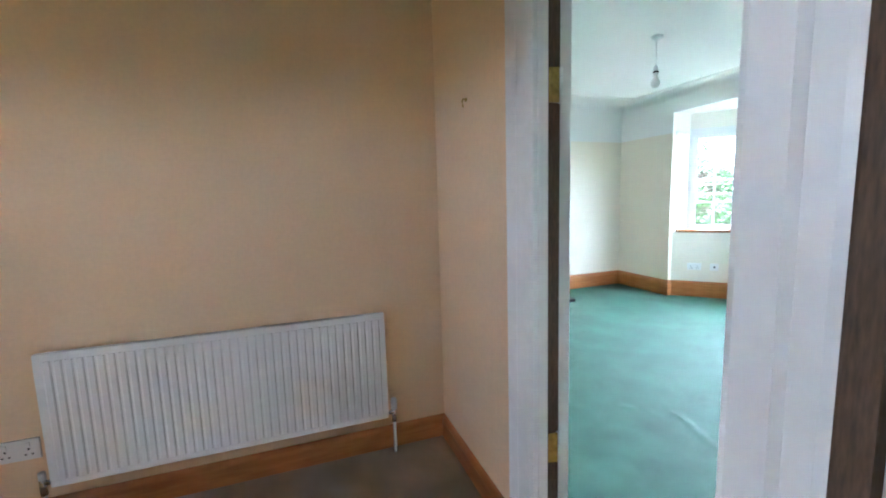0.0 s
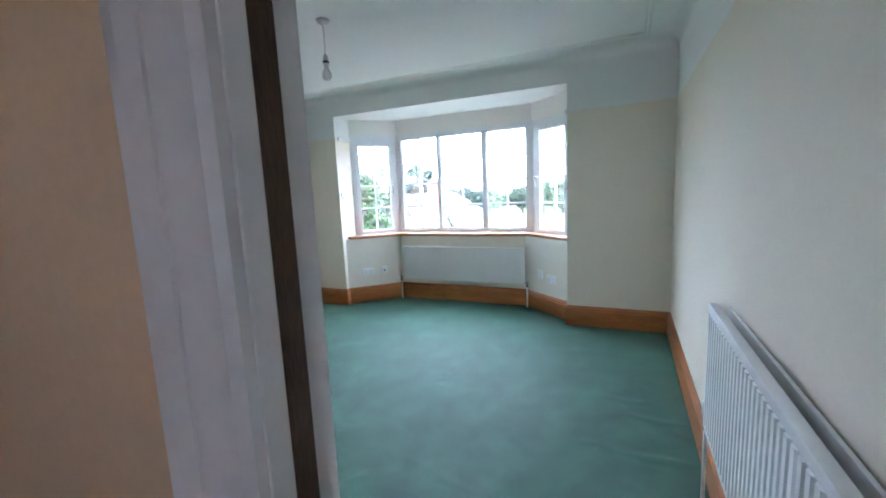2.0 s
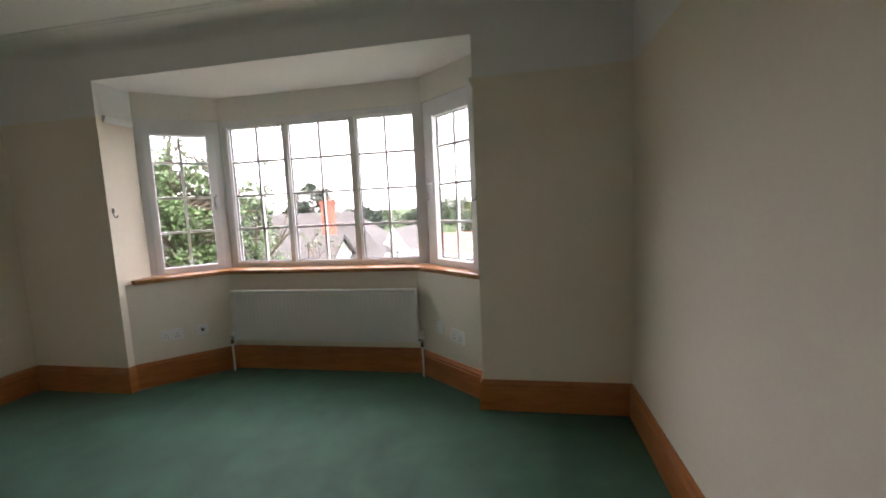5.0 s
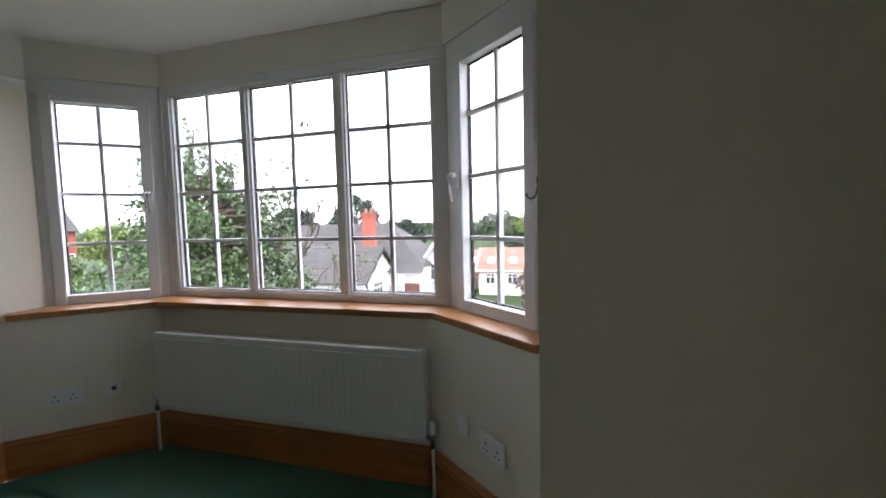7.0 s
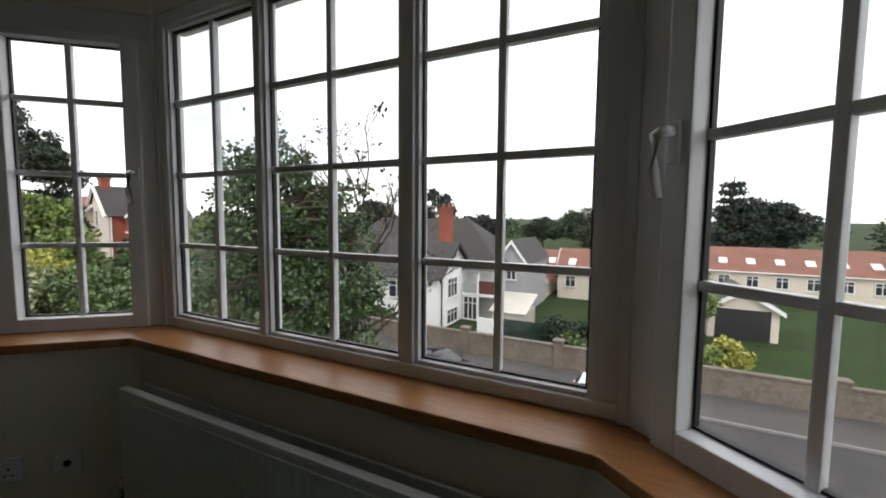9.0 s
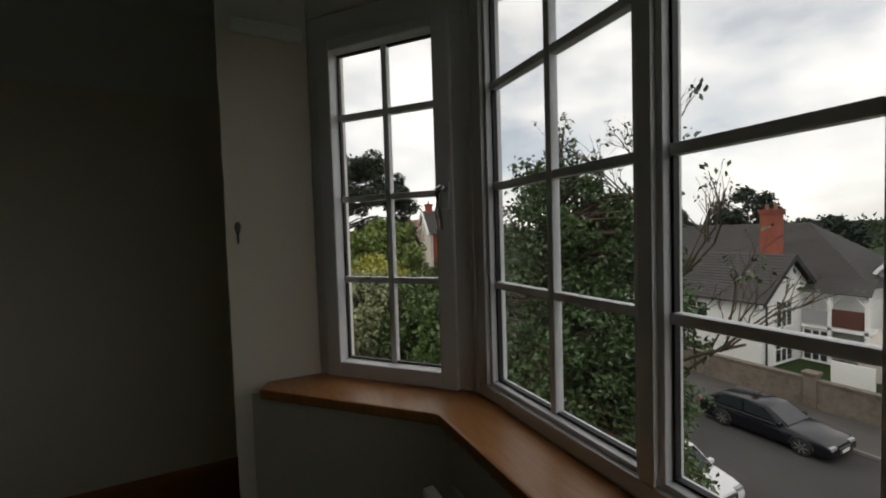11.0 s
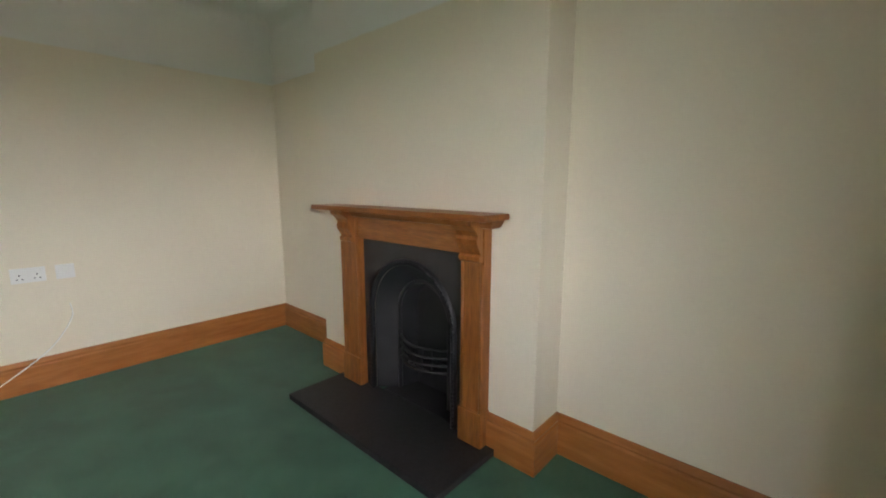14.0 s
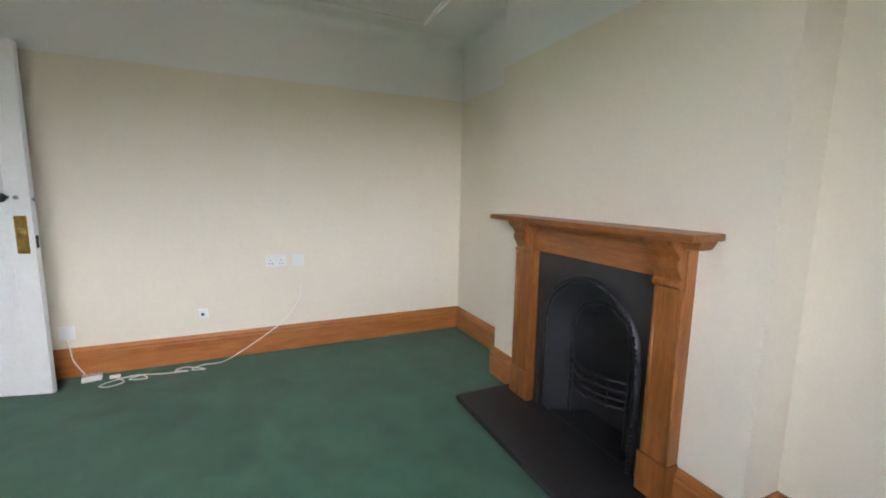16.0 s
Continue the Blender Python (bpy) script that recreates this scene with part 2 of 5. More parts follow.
# ---- mesh tools ----
class Shape:
    """Gathers solids into one mesh."""

    def __init__(self):
        self.v, self.f = [], []

    def add(self, verts, faces):
        k = len(self.v)
        self.v += [tuple(p) for p in verts]
        self.f += [tuple(i + k for i in face) for face in faces]
        return self

    def box(self, x0, x1, y0, y1, z0, z1):
        return self.add([(x, y, z) for x in (x0, x1) for y in (y0, y1) for z in (z0, z1)],
                        [(0, 1, 3, 2), (4, 6, 7, 5), (0, 4, 5, 1), (2, 3, 7, 6), (0, 2, 6, 4), (1, 5, 7, 3)])

    def prism(self, poly, z0, z1, m=None):
        """A polygon (x, y), drawn up from z0 to z1, then moved by m."""
        k = len(poly)
        verts = [(x, y, z0) for x, y in poly] + [(x, y, z1) for x, y in poly]
        faces = [tuple(range(k))[::-1], tuple(range(k, 2 * k))] + [(i, (i + 1) % k, (i + 1) % k + k, i + k) for i in range(k)]
        return self.add([m @ Vector(p) for p in verts] if m else verts, faces)

    def tube(self, path, r, sides=8, cap=True):
        """A round rod along a path; r may be one radius or one for each point."""
        path = [Vector(p) for p in path]
        rs = r if isinstance(r, (list, tuple)) else [r] * len(path)
        verts, faces = [], []
        for i, p in enumerate(path):
            d = (path[min(i + 1, len(path) - 1)] - path[max(i - 1, 0)]).normalized()
            side = d.cross(Vector((0, 0, 1)))
            side = d.cross(Vector((1, 0, 0))).normalized() if side.length < 0.05 else side.normalized()
            up = side.cross(d)
            verts += [p + (side * math.cos(a) + up * math.sin(a)) * rs[i] for a in (2 * math.pi * j / sides for j in range(sides))]
        for i in range(len(path) - 1):
            for j in range(sides):
                a, b = i * sides + j, i * sides + (j + 1) % sides
                faces.append((a, b, b + sides, a + sides))
        if cap:
            faces += [tuple(range(sides))[::-1], tuple(range(len(verts) - sides, len(verts)))]
        return self.add(verts, faces)

    def lathe(self, profile, m, sides=16):
        """(radius, height) pairs turned about z, then moved by m."""
        verts = [m @ Vector((r * math.cos(2 * math.pi * j / sides), r * math.sin(2 * math.pi * j / sides), h)) for r, h in profile for j in range(sides)]
        faces = [(i * sides + j, i * sides + (j + 1) % sides, (i + 1) * sides + (j + 1) % sides, (i + 1) * sides + j)
                 for i in range(len(profile) - 1) for j in range(sides)]
        faces += [tuple(range(sides))[::-1], tuple(range(len(verts) - sides, len(verts)))]
        return self.add(verts, faces)

    def sweep(self, path, profile, side=1):
        """A moulding: profile (out, height) along a plan path (x, y), mitred; side 1 lies to the path's left."""
        pts = [Vector(p) for p in path]
        rows = []
        for i, p in enumerate(pts):
            dirs = []
            if i:
                dirs.append((p - pts[i - 1]).normalized())
            if i < len(pts) - 1:
                dirs.append((pts[i + 1] - p).normalized())
            ns = [Vector((-d.y, d.x)) * side for d in dirs]
            n = sum(ns, Vector((0, 0)))
            n = n / max(0.2, n.length_squared) * len(ns) if len(ns) == 2 else n
            if len(ns) == 2:
                n = (ns[0] + ns[1]) / (1 + ns[0].dot(ns[1]))
            rows.append([(p.x + n.x * o, p.y + n.y * o, h) for o, h in profile])
        k = len(profile)
        verts = [q for row in rows for q in row]
        faces = [(i * k + j, i * k + (j + 1) % k, (i + 1) * k + (j + 1) % k, (i + 1) * k + j) for i in range(len(rows) - 1) for j in range(k)]
        faces += [tuple(range(k))[::-1], tuple(range(len(verts) - k, len(verts)))]
        return self.add(verts, faces)

    def moved(self, m):
        self.v = [tuple(m @ Vector(p)) for p in self.v]
        return self

    def mesh(self, name, mat, bevel=0.0, smooth=False, segments=2):
        me = bpy.data.meshes.new(name)
        me.from_pydata(self.v, [], self.f)
        bm = bmesh.new()
        bm.from_mesh(me)
        bmesh.ops.recalc_face_normals(bm, faces=bm.faces)
        if bevel:
            edges = [e for e in bm.edges if len(e.link_faces) == 2 and e.calc_face_angle(0) > 0.6]
            bmesh.ops.bevel(bm, geom=edges, offset=bevel, segments=segments, affect="EDGES", profile=0.7, clamp_overlap=True)
        for f in bm.faces:
            f.smooth = smooth
        bm.to_mesh(me)
        bm.free()
        me.materials.append(mat)
        return me


def part(name, shape, mat, parent, label="", bevel=0.0, smooth=False):
    """One mesh object under a thing or under a part."""
    ob = new(name, shape.mesh(name, mat, bevel, smooth))
    ob.parent = parent
    return tagged(ob, label)


def thing(name, label, category, at=(0, 0, 0), turn=0.0, group="", kind=""):
    ob = new(name)
    ob.empty_display_size = 0.1
    ob.matrix_world = pose(*at, 0, 0, turn)
    return tagged(ob, label, category, group, kind)


def solid(name, shape, mat, label, category, group="", kind="", bevel=0.0, smooth=False):
    return tagged(new(name, shape.mesh(name, mat, bevel, smooth)), label, category, group, kind)


def structure(name, shape, mat, label, category="wall", bevel=0.0, smooth=False):
    return solid(name, shape, mat, label, category, "", "structure", bevel, smooth)


# ---- the room: plan in metres, bay to +y ----
XL, XR, YB, YF, H = -3.10, 1.19, 1.74, 5.31, 2.45
YB_OUT = 1.69
BX0, BX1, BAY_TOP = -2.27, 0.325, 2.22
DX0, DX1, DTOP = 0.453, 1.14, 1.98
LXL, LXR, LY0 = -0.48, 2.5, -1.3
CBX, CBY0, CBY1 = -2.89, 2.72, 4.28

structure("floor", Shape().box(XL - 0.15, XR + 0.13, YB - 0.04, YF + 0.02, -0.2, 0).prism([(BX0, YF), (BX1, YF), (BX1, 5.46), (-0.18, 5.89), (-1.79, 5.86)], -0.2, 0), M_CARPET,
          "worn green fitted carpet of the room", "floor")
structure("floor_landing", Shape().box(LXL - 0.1, LXR + 0.1, LY0 - 0.1, YB - 0.044, -0.2, 0), M_LCARPET, "plain brown carpet of the landing", "floor")
structure("wall_west", Shape().box(XL - 0.15, XL, YB_OUT, YF + 0.2, 0, H + 0.15), M_WALL, "cream painted wall, white above")
structure("wall_east", Shape().box(XR, XR + 0.13, YB, YF + 0.2, 0, H + 0.15), M_WALL, "cream painted wall, white above")
structure("wall_north", Shape().box(XL, BX0, YF, 5.583, 0, H + 0.15).box(BX1, XR, YF, 5.583, 0, H + 0.15).box(BX0, BX1, YF, YF + 0.22, BAY_TOP, H + 0.15), M_WALL,
          "cream painted wall round the bay opening")
structure("wall_south", Shape().box(XL, DX0 - 0.03, 1.716, YB, 0, H + 0.15).box(DX1 + 0.03, XR, 1.716, YB, 0, H + 0.15).box(DX0 - 0.03, DX1 + 0.03, 1.716, YB, DTOP + 0.03, H + 0.15), M_WALL,
          "cream painted wall with the door")
structure("wall_landing_north", Shape().box(XL, DX0 - 0.03, YB_OUT, 1.714, 0, H + 0.15).box(DX1 + 0.03, LXR, YB_OUT, 1.714, 0, H + 0.15).box(DX0 - 0.03, DX1 + 0.03, YB_OUT, 1.714, DTOP + 0.03, H + 0.15),
          M_LANDING, "warm cream landing wall beside the door")
structure("wall_landing_pier", Shape().box(1.182, LXR, 1.50, YB_OUT - 0.001, 0, H + 0.15), M_LANDING, "landing wall standing forward beside the door")
structure("wall_landing_west", Shape().box(LXL - 0.12, LXL, LY0, YB_OUT, 0, H + 0.15), M_LANDING, "warm cream landing wall behind the radiator")
structure("wall_landing_east", Shape().box(LXR, LXR + 0.12, LY0, YB_OUT, 0, H + 0.15), M_LANDING, "warm cream landing wall")
# the opening, behind the camera and never seen, is added to light the landing
structure("wall_landing_south", Shape().box(LXL - 0.12, 1.0, LY0 - 0.12, LY0, 0, H + 0.15).box(1.4, LXR + 0.12, LY0 - 0.12, LY0, 0, H + 0.15)
          .box(1.0, 1.4, LY0 - 0.12, LY0, 0, 1.4).box(1.0, 1.4, LY0 - 0.12, LY0, 1.82, H + 0.15), M_LANDING, "warm cream landing wall, unseen, with an opening added to let daylight in")
structure("ceiling", Shape().box(XL - 0.15, XR + 0.13, 1.716, YF + 0.2, H, H + 0.15), M_CEIL, "white painted ceiling", "ceiling")
structure("ceiling_landing", Shape().box(LXL - 0.12, LXR + 0.12, LY0 - 0.12, 1.714, H, H + 0.15), M_CEIL, "white landing ceiling", "ceiling")
structure("chimney_breast", Shape().prism([(CBY0, 0), (3.20, 0), (3.20, 0.905), (3.90, 0.905), (3.90, 0), (CBY1, 0), (CBY1, H), (CBY0, H)], XL, CBX, Matrix(((0, 0, 1, 0), (1, 0, 0, 0), (0, 1, 0, 0), (0, 0, 0, 1)))), M_WALL, "cream chimney breast above the fireplace")
# bay: low wall, head and ceiling
structure("wall_bay", Shape().prism([(BX0, 5.36), (-1.775, 5.835), (-0.195, 5.835), (BX1, 5.425), (BX1 + 0.16, 5.74), (-0.06, 6.14), (-1.91, 6.14), (BX0 - 0.16, 5.74)], -7.7, 0.79), M_LOWWALL,
          "white painted low wall under the bay window")
structure("wall_bay_head", Shape().prism([(BX0, 5.584), (-1.835, 5.968), (-0.135, 5.968), (BX1, 5.584), (BX1 + 0.16, 5.74), (-0.06, 6.14), (-1.91, 6.14), (BX0 - 0.16, 5.74)], 2.035, 2.5), M_BAY,
          "white painted head above the bay window")
structure("wall_bay_pier_west", Shape().prism([(BX0 - 0.3, 5.585), (BX0 - 0.001, 5.585), (BX0 - 0.05, 5.64), (BX0 - 0.16, 5.74), (BX0 - 0.3, 5.74)], 0.791, 2.45), M_BAY, "white painted pier of the bay")
structure("wall_bay_pier_east", Shape().prism([(BX1 + 0.3, 5.585), (BX1 + 0.001, 5.585), (BX1 + 0.05, 5.64), (BX1 + 0.16, 5.74), (BX1 + 0.3, 5.74)], 0.791, 2.45), M_BAY, "white painted pier of the bay")
structure("ceiling_bay", Shape().prism([(BX0, YF + 0.22), (BX1, YF + 0.22), (BX1, 5.58), (-0.13, 5.98), (-1.84, 5.98), (BX0, 5.58)], BAY_TOP, 2.4), M_CEIL, "white bay ceiling", "ceiling")
structure("wall_house_below", Shape().box(XL - 0.15, LXR + 0.12, LY0 - 0.12, 5.58, -7.75, -0.202), M_BAY, "white painted storey below the room")
structure("window_sill", Shape().prism([(-2.267, 5.412), (-2.205, 5.383), (-1.765, 5.805), (-0.165, 5.815), (0.302, 5.428), (0.322, 5.436), (0.322, 5.60), (-0.13, 6.0), (-1.84, 6.0), (-2.265, 5.60)], 0.79, 0.822), M_SILL,
          "varnished timber window sill round the bay", "window sill", 0.007)

# skirting boards with a moulded top
SK = [(0, 0), (0.022, 0), (0.022, 0.145), (0.017, 0.155), (0.019, 0.165), (0.010, 0.180), (0.006, 0.190), (0, 0.190)]
structure("baseboard_room", Shape().sweep([(DX0 - 0.1, YB), (XL, YB), (XL, CBY0), (CBX, CBY0), (CBX, 2.99)], SK, -1)
          .sweep([(CBX, 4.057), (CBX, CBY1), (XL, CBY1), (XL, YF), (BX0, YF), (BX0, 5.36), (-1.775, 5.835), (-0.195, 5.835), (BX1, 5.425), (BX1, YF), (XR, YF), (XR, YB + 0.02)], SK, -1),
          M_PINE_H, "varnished pine skirting board with a moulded top", "skirting board")
LSK = [(0, 0), (0.020, 0), (0.020, 0.090), (0.016, 0.100), (0.008, 0.112), (0, 0.115)]
structure("baseboard_landing", Shape().sweep([(LXL, LY0), (LXL, YB_OUT), (DX0 - 0.185, YB_OUT)], LSK, -1), M_PINE_H, "varnished pine landing skirting board", "skirting board")
# ceiling mouldings: a double bead set in from the walls and a small cove
BEAD = [(0.225, H + 0.001), (0.225, H - 0.005), (0.232, H - 0.010), (0.242, H - 0.005), (0.252, H - 0.004), (0.260, H - 0.008), (0.268, H - 0.004), (0.268, H + 0.001)]
COVE = [(0, H + 0.001)] + [(0.08 - 0.08 * math.cos(a), H - 0.08 + 0.08 * math.sin(a)) for a in (math.pi / 2 * i / 10 for i in range(11))]
ring = [(XR, YB), (XL, YB), (XL, CBY0), (CBX, CBY0), (CBX, CBY1), (XL, CBY1), (XL, YF), (XR, YF), (XR, YB)]
inner = [(XR, YB), (CBX, YB), (CBX, YF), (XR, YF), (XR, YB)]
structure("trim_ceiling_bead", Shape().sweep(inner, BEAD, -1), M_CEIL, "white plaster bead on the ceiling", "moulding")
structure("trim_ceiling_cove", Shape().sweep(ring, COVE, -1), M_CEIL, "white plaster cove", "moulding")
RAILP = [(0, 1.955), (0.012, 1.957), (0.022, 1.975), (0.028, 1.995), (0.018, 2.0), (0, 2.0)]
structure("trim_picture_rail_west", Shape().sweep([(BX0, 5.353), (BX0, 5.566)], RAILP, -1), M_GLOSS, "short white picture rail in the bay", "picture rail")
structure("trim_picture_rail_east", Shape().sweep([(BX1, 5.353), (BX1, 5.566)], RAILP, 1), M_GLOSS, "short white picture rail in the bay", "picture rail")


# ---- windows ----
def window_unit(name, label, p0, p1, lights, casement, handle_u=0.0):
    """A white framed window in the line p0 to p1; lights: (u0, u1) of each glazed opening."""
    d = Vector(p1) - Vector(p0)
    length, ang = d.length, math.degrees(math.atan2(d.y, d.x))
    w = thing(name, label, "window", (p0[0], p0[1], 0), ang, kind="structure")
    z0, z1, g0, g1 = 0.822, 2.035, 0.872, 1.974 - 0.062 * casement
    fr = Shape().box(0, length, 0, 0.07, z0, g0 - 0.012 - 0.03 * casement).box(0, length, 0, 0.07, g1 + 0.012 + 0.018 * casement, z1)
    cuts = [0.0]
    pad = 0.045 if casement else 0.012
    for u0, u1 in lights:
        cuts += [u0 - pad, u1 + pad]
    cuts.append(length)
    for a, b in zip(cuts[::2], cuts[1::2]):
        fr.box(a, b, 0.0, 0.07, g0 - 0.012 - 0.03 * casement, g1 + 0.012 + 0.018 * casement)
    part("window_frame", fr, M_UPVC, w, bevel=0.006)
    for u0, u1 in lights:
        if casement:
            s = Shape()
            o = 0.055
            zt, zb = g1 + 0.034, g0 - 0.052
            s.box(u0 - o, u0, -0.014, 0.05, zb, zt).box(u1, u1 + o, -0.014, 0.05, zb, zt).box(u0, u1, -0.014, 0.05, zb, g0).box(u0, u1, -0.014, 0.05, g1, zt)
            part("sash", s, M_UPVC, w, bevel=0.006)
        else:
            s = Shape().box(u0 - 0.012, u0, 0.012, 0.06, g0 - 0.012, g1 + 0.012).box(u1, u1 + 0.012, 0.012, 0.06, g0 - 0.012, g1 + 0.012)
            s.box(u0, u1, 0.012, 0.06, g0 - 0.012, g0).box(u0, u1, 0.012, 0.06, g1, g1 + 0.012)
            part("glazing_bead", s, M_UPVC, w, bevel=0.003)
        t = Shape().box(u0 + 0.001, u0 + 0.006, 0.030, 0.044, g0, g1).box(u1 - 0.006, u1 - 0.001, 0.030, 0.044, g0, g1)
        t.box(u0 + 0.006, u1 - 0.006, 0.030, 0.044, g0 + 0.001, g0 + 0.006).box(u0 + 0.006, u1 - 0.006, 0.030, 0.044, g1 - 0.006, g1 - 0.001)
        part("rubber_seal", t, M_SEAL, w)
        um = (u0 + u1) / 2
        hs = [1.70, 1.424, 1.148]
        part("glazing_bar", Shape().box(um - 0.010, um + 0.010, 0.026, 0.05, g0, g1), M_UPVC, w, bevel=0.004)
        for h in hs:
            for a, b in ((u0, um - 0.010), (um + 0.010, u1)):
                part("glazing_bar", Shape().box(a, b, 0.026, 0.05, h - 0.010, h + 0.010), M_UPVC, w, bevel=0.004)
        edges = [g0] + hs[::-1] + [g1]
        for za, zc in zip(edges, edges[1:]):
            for a, b in ((u0, um), (um, u1)):
                pane = part("pane", Shape().box(a + 0.002, b - 0.002, 0.036, 0.040, za + 0.002, zc - 0.002), M_GLASS, w)
    if casement:
        hd = Shape().box(handle_u - 0.013, handle_u + 0.013, -0.024, -0.014, 1.37, 1.45)
        base = part("handle_base", hd, M_UPVC, w, bevel=0.004)
        arm = Shape().tube([(handle_u, -0.024, 1.43), (handle_u, -0.046, 1.432), (handle_u - 0.012, -0.052, 1.425), (handle_u - 0.014, -0.05, 1.36), (handle_u - 0.008, -0.044, 1.31)], [0.009, 0.011, 0.011, 0.010, 0.008], 10)
        part("handle", arm, M_UPVC if handle_u < 0.3 else M_CHROME, w, smooth=True)
    return w


window_unit("window_1", "white framed three-light window with glazing bars", (-1.835, 5.97), (-0.135, 5.97), [(0.065, 0.538), (0.595, 1.113), (1.180, 1.629)], 0)
window_unit("window_2", "white casement window with glazing bars, closed", (-2.27, 5.585), (-1.84, 5.975), [(0.095, 0.465)], 1, 0.50)
window_unit("window_3", "white casement window with glazing bars, closed", (-0.13, 5.975), (0.325, 5.585), [(0.138, 0.520)], 1, 0.108)
structure("trim_corner_post_west", Shape().prism([(-1.850, 5.962), (-1.828, 5.962), (-1.828, 6.05), (-1.90, 6.05)], 0.822, 2.035), M_UPVC, "white corner post of the bay window", "window post", 0.004)
structure("trim_corner_post_east", Shape().prism([(-0.142, 5.962), (-0.120, 5.962), (-0.07, 6.05), (-0.142, 6.05)], 0.822, 2.035), M_UPVC, "white corner post of the bay window", "window post", 0.004)


# ---- radiators ----
def radiator(label, at, turn, length, z0, z1, flutes, depth=0.06, valve_end=1, fl=0.010):
    """A panel radiator; local x along the wall, y out of the wall."""
    r = thing("radiator", label, "radiator", at, turn)
    prof = []
    n = flutes
    step = (length - 0.05) / n
    prof.append((0.0, depth - 0.006))
    for i in range(n):
        a = 0.025 + i * step
        prof += [(a + step * 0.05, depth - fl), (a + step * 0.22, depth), (a + step * 0.72, depth), (a + step * 0.92, depth - fl)]
    prof.append((length, depth - 0.006))
    poly = prof + [(length, depth - 0.03), (0.0, depth - 0.03)]
    part("panel", Shape().prism([(x, y) for x, y in poly], z0 + 0.03, z1 - 0.03), M_RAD, r)
    for za, zb in ((z0, z0 + 0.032), (z1 - 0.032, z1)):
        part("rail", Shape().box(0, length, depth - 0.034, depth - 0.004, za, zb), M_RAD, r, bevel=0.008)
    part("back_panel", Shape().box(0.01, length - 0.01, 0.012, 0.022, z0 + 0.01, z1 - 0.01), M_RAD, r, bevel=0.003)
    for x in (0.15, length - 0.15):
        part("bracket", Shape().box(x - 0.02, x + 0.02, 0.0, 0.03, z0 + 0.06, z1 - 0.06), M_RAD, r)
    for end in (0, 1):
        s = 1 if end else -1
        x = length if end else 0.0
        y = depth - 0.02
        big = end == valve_end
        v = part("valve", Shape().tube([(x, y, z0 + 0.02), (x + s * 0.03, y, z0 + 0.02)], 0.010).tube([(x + s * 0.03, y, z0 - 0.03), (x + s * 0.03, y, z0 + 0.035)], 0.012, 10), M_CHROME, r, "chrome radiator valve", smooth=True)
        part("valve_cap", Shape().lathe([(0.010, 0.0), (0.016 if big else 0.012, 0.006), (0.017 if big else 0.012, 0.05 if big else 0.03), (0.011, 0.062 if big else 0.035)], pose(x + s * 0.03, y, z0 + 0.03)), M_PLATE, v, smooth=True)
        part("pipe", Shape().tube([(x + s * 0.03, y, 0.0), (x + s * 0.03, y, z0 - 0.03)], 0.0075), M_PLATE, r, smooth=True)
    return r


radiator("white panel radiator under the bay window", (-0.19, 5.833, 0), 180, 1.53, 0.26, 0.668, 44, 0.10, 0, 0.0009)
radiator("white fluted panel radiator on the east wall", (XR, 1.98, 0), 90, 1.12, 0.385, 0.875, 30, 0.085, 1, 0.008)
radiator("white fluted panel radiator on the landing wall", (LXL, 1.37, 0), -90, 1.35, 0.195, 0.738, 38, 0.08, 0, 0.004)


# ---- fireplace ----
fp = thing("fireplace_surround", "varnished pine fireplace surround with carved corbels", "fireplace", (CBX, 3.552, 0))
part("shelf", Shape().box(0.0, 0.175, -0.655, 0.585, 1.068, 1.095), M_PINE, fp, "dusty pine mantel shelf", bevel=0.008)
part("cornice", Shape().sweep([(0, -0.57), (0.06, -0.57), (0.06, 0.53), (0, 0.53)], [(0, 1.03), (0.012, 1.035), (0.022, 1.05), (0.032, 1.068), (0, 1.068)], -1), M_PINE, fp)
part("frieze", Shape().box(0.001, 0.048, -0.378, 0.377, 0.912, 1.066), M_PINE, fp, bevel=0.003)
for sgn, c, hw in ((-1, -0.458, 0.081), (1, 0.437, 0.061)):
    leg = part("pilaster", Shape().box(0.0, 0.055, c - hw, c + hw, 0.0, 1.066), M_PINE_V, fp, bevel=0.003)
    part("plinth", Shape().box(0.0, 0.068, c - hw - 0.005, c + hw + 0.005, 0.0, 0.20), M_PINE_V, leg, bevel=0.005)
    for e in (-1, 1):
        part("edge_bead", Shape().tube([(0.056, c + e * (hw - 0.008), 0.2), (0.056, c + e * (hw - 0.008), 0.88)], 0.007), M_PINE_V, leg, smooth=True)
    prof = [(0.05, 0.885), (0.072, 0.885), (0.082, 0.895), (0.082, 0.91), (0.070, 0.92), (0.085, 0.945), (0.098, 0.965), (0.10, 0.985), (0.092, 1.0), (0.105, 1.02), (0.135, 1.045), (0.14, 1.067), (0.05, 1.067)]
    corb = Shape()
    corb.prism(prof, -0.056, 0.056, Matrix(((1, 0, 0, 0), (0, 0, 1, c), (0, 1, 0, 0), (0, 0, 0, 1))))
    part("corbel", corb, M_PINE_V, leg, bevel=0.003)

ins = thing("cast_iron_fireplace", "black cast-iron arched fireplace insert with a grate", "fireplace", (CBX, 3.552, 0))
HALF, TOPZ, R = 0.375, 0.917, 0.292
SPRING = 0.51


def arch(r, n=20):
    """Half outline of an arched opening, from foot to foot (y, z)."""
    return [(-r, 0.035)] + [(-r * math.cos(math.pi * i / n), SPRING + r * math.sin(math.pi * i / n)) for i in range(n + 1)] + [(r, 0.035)]


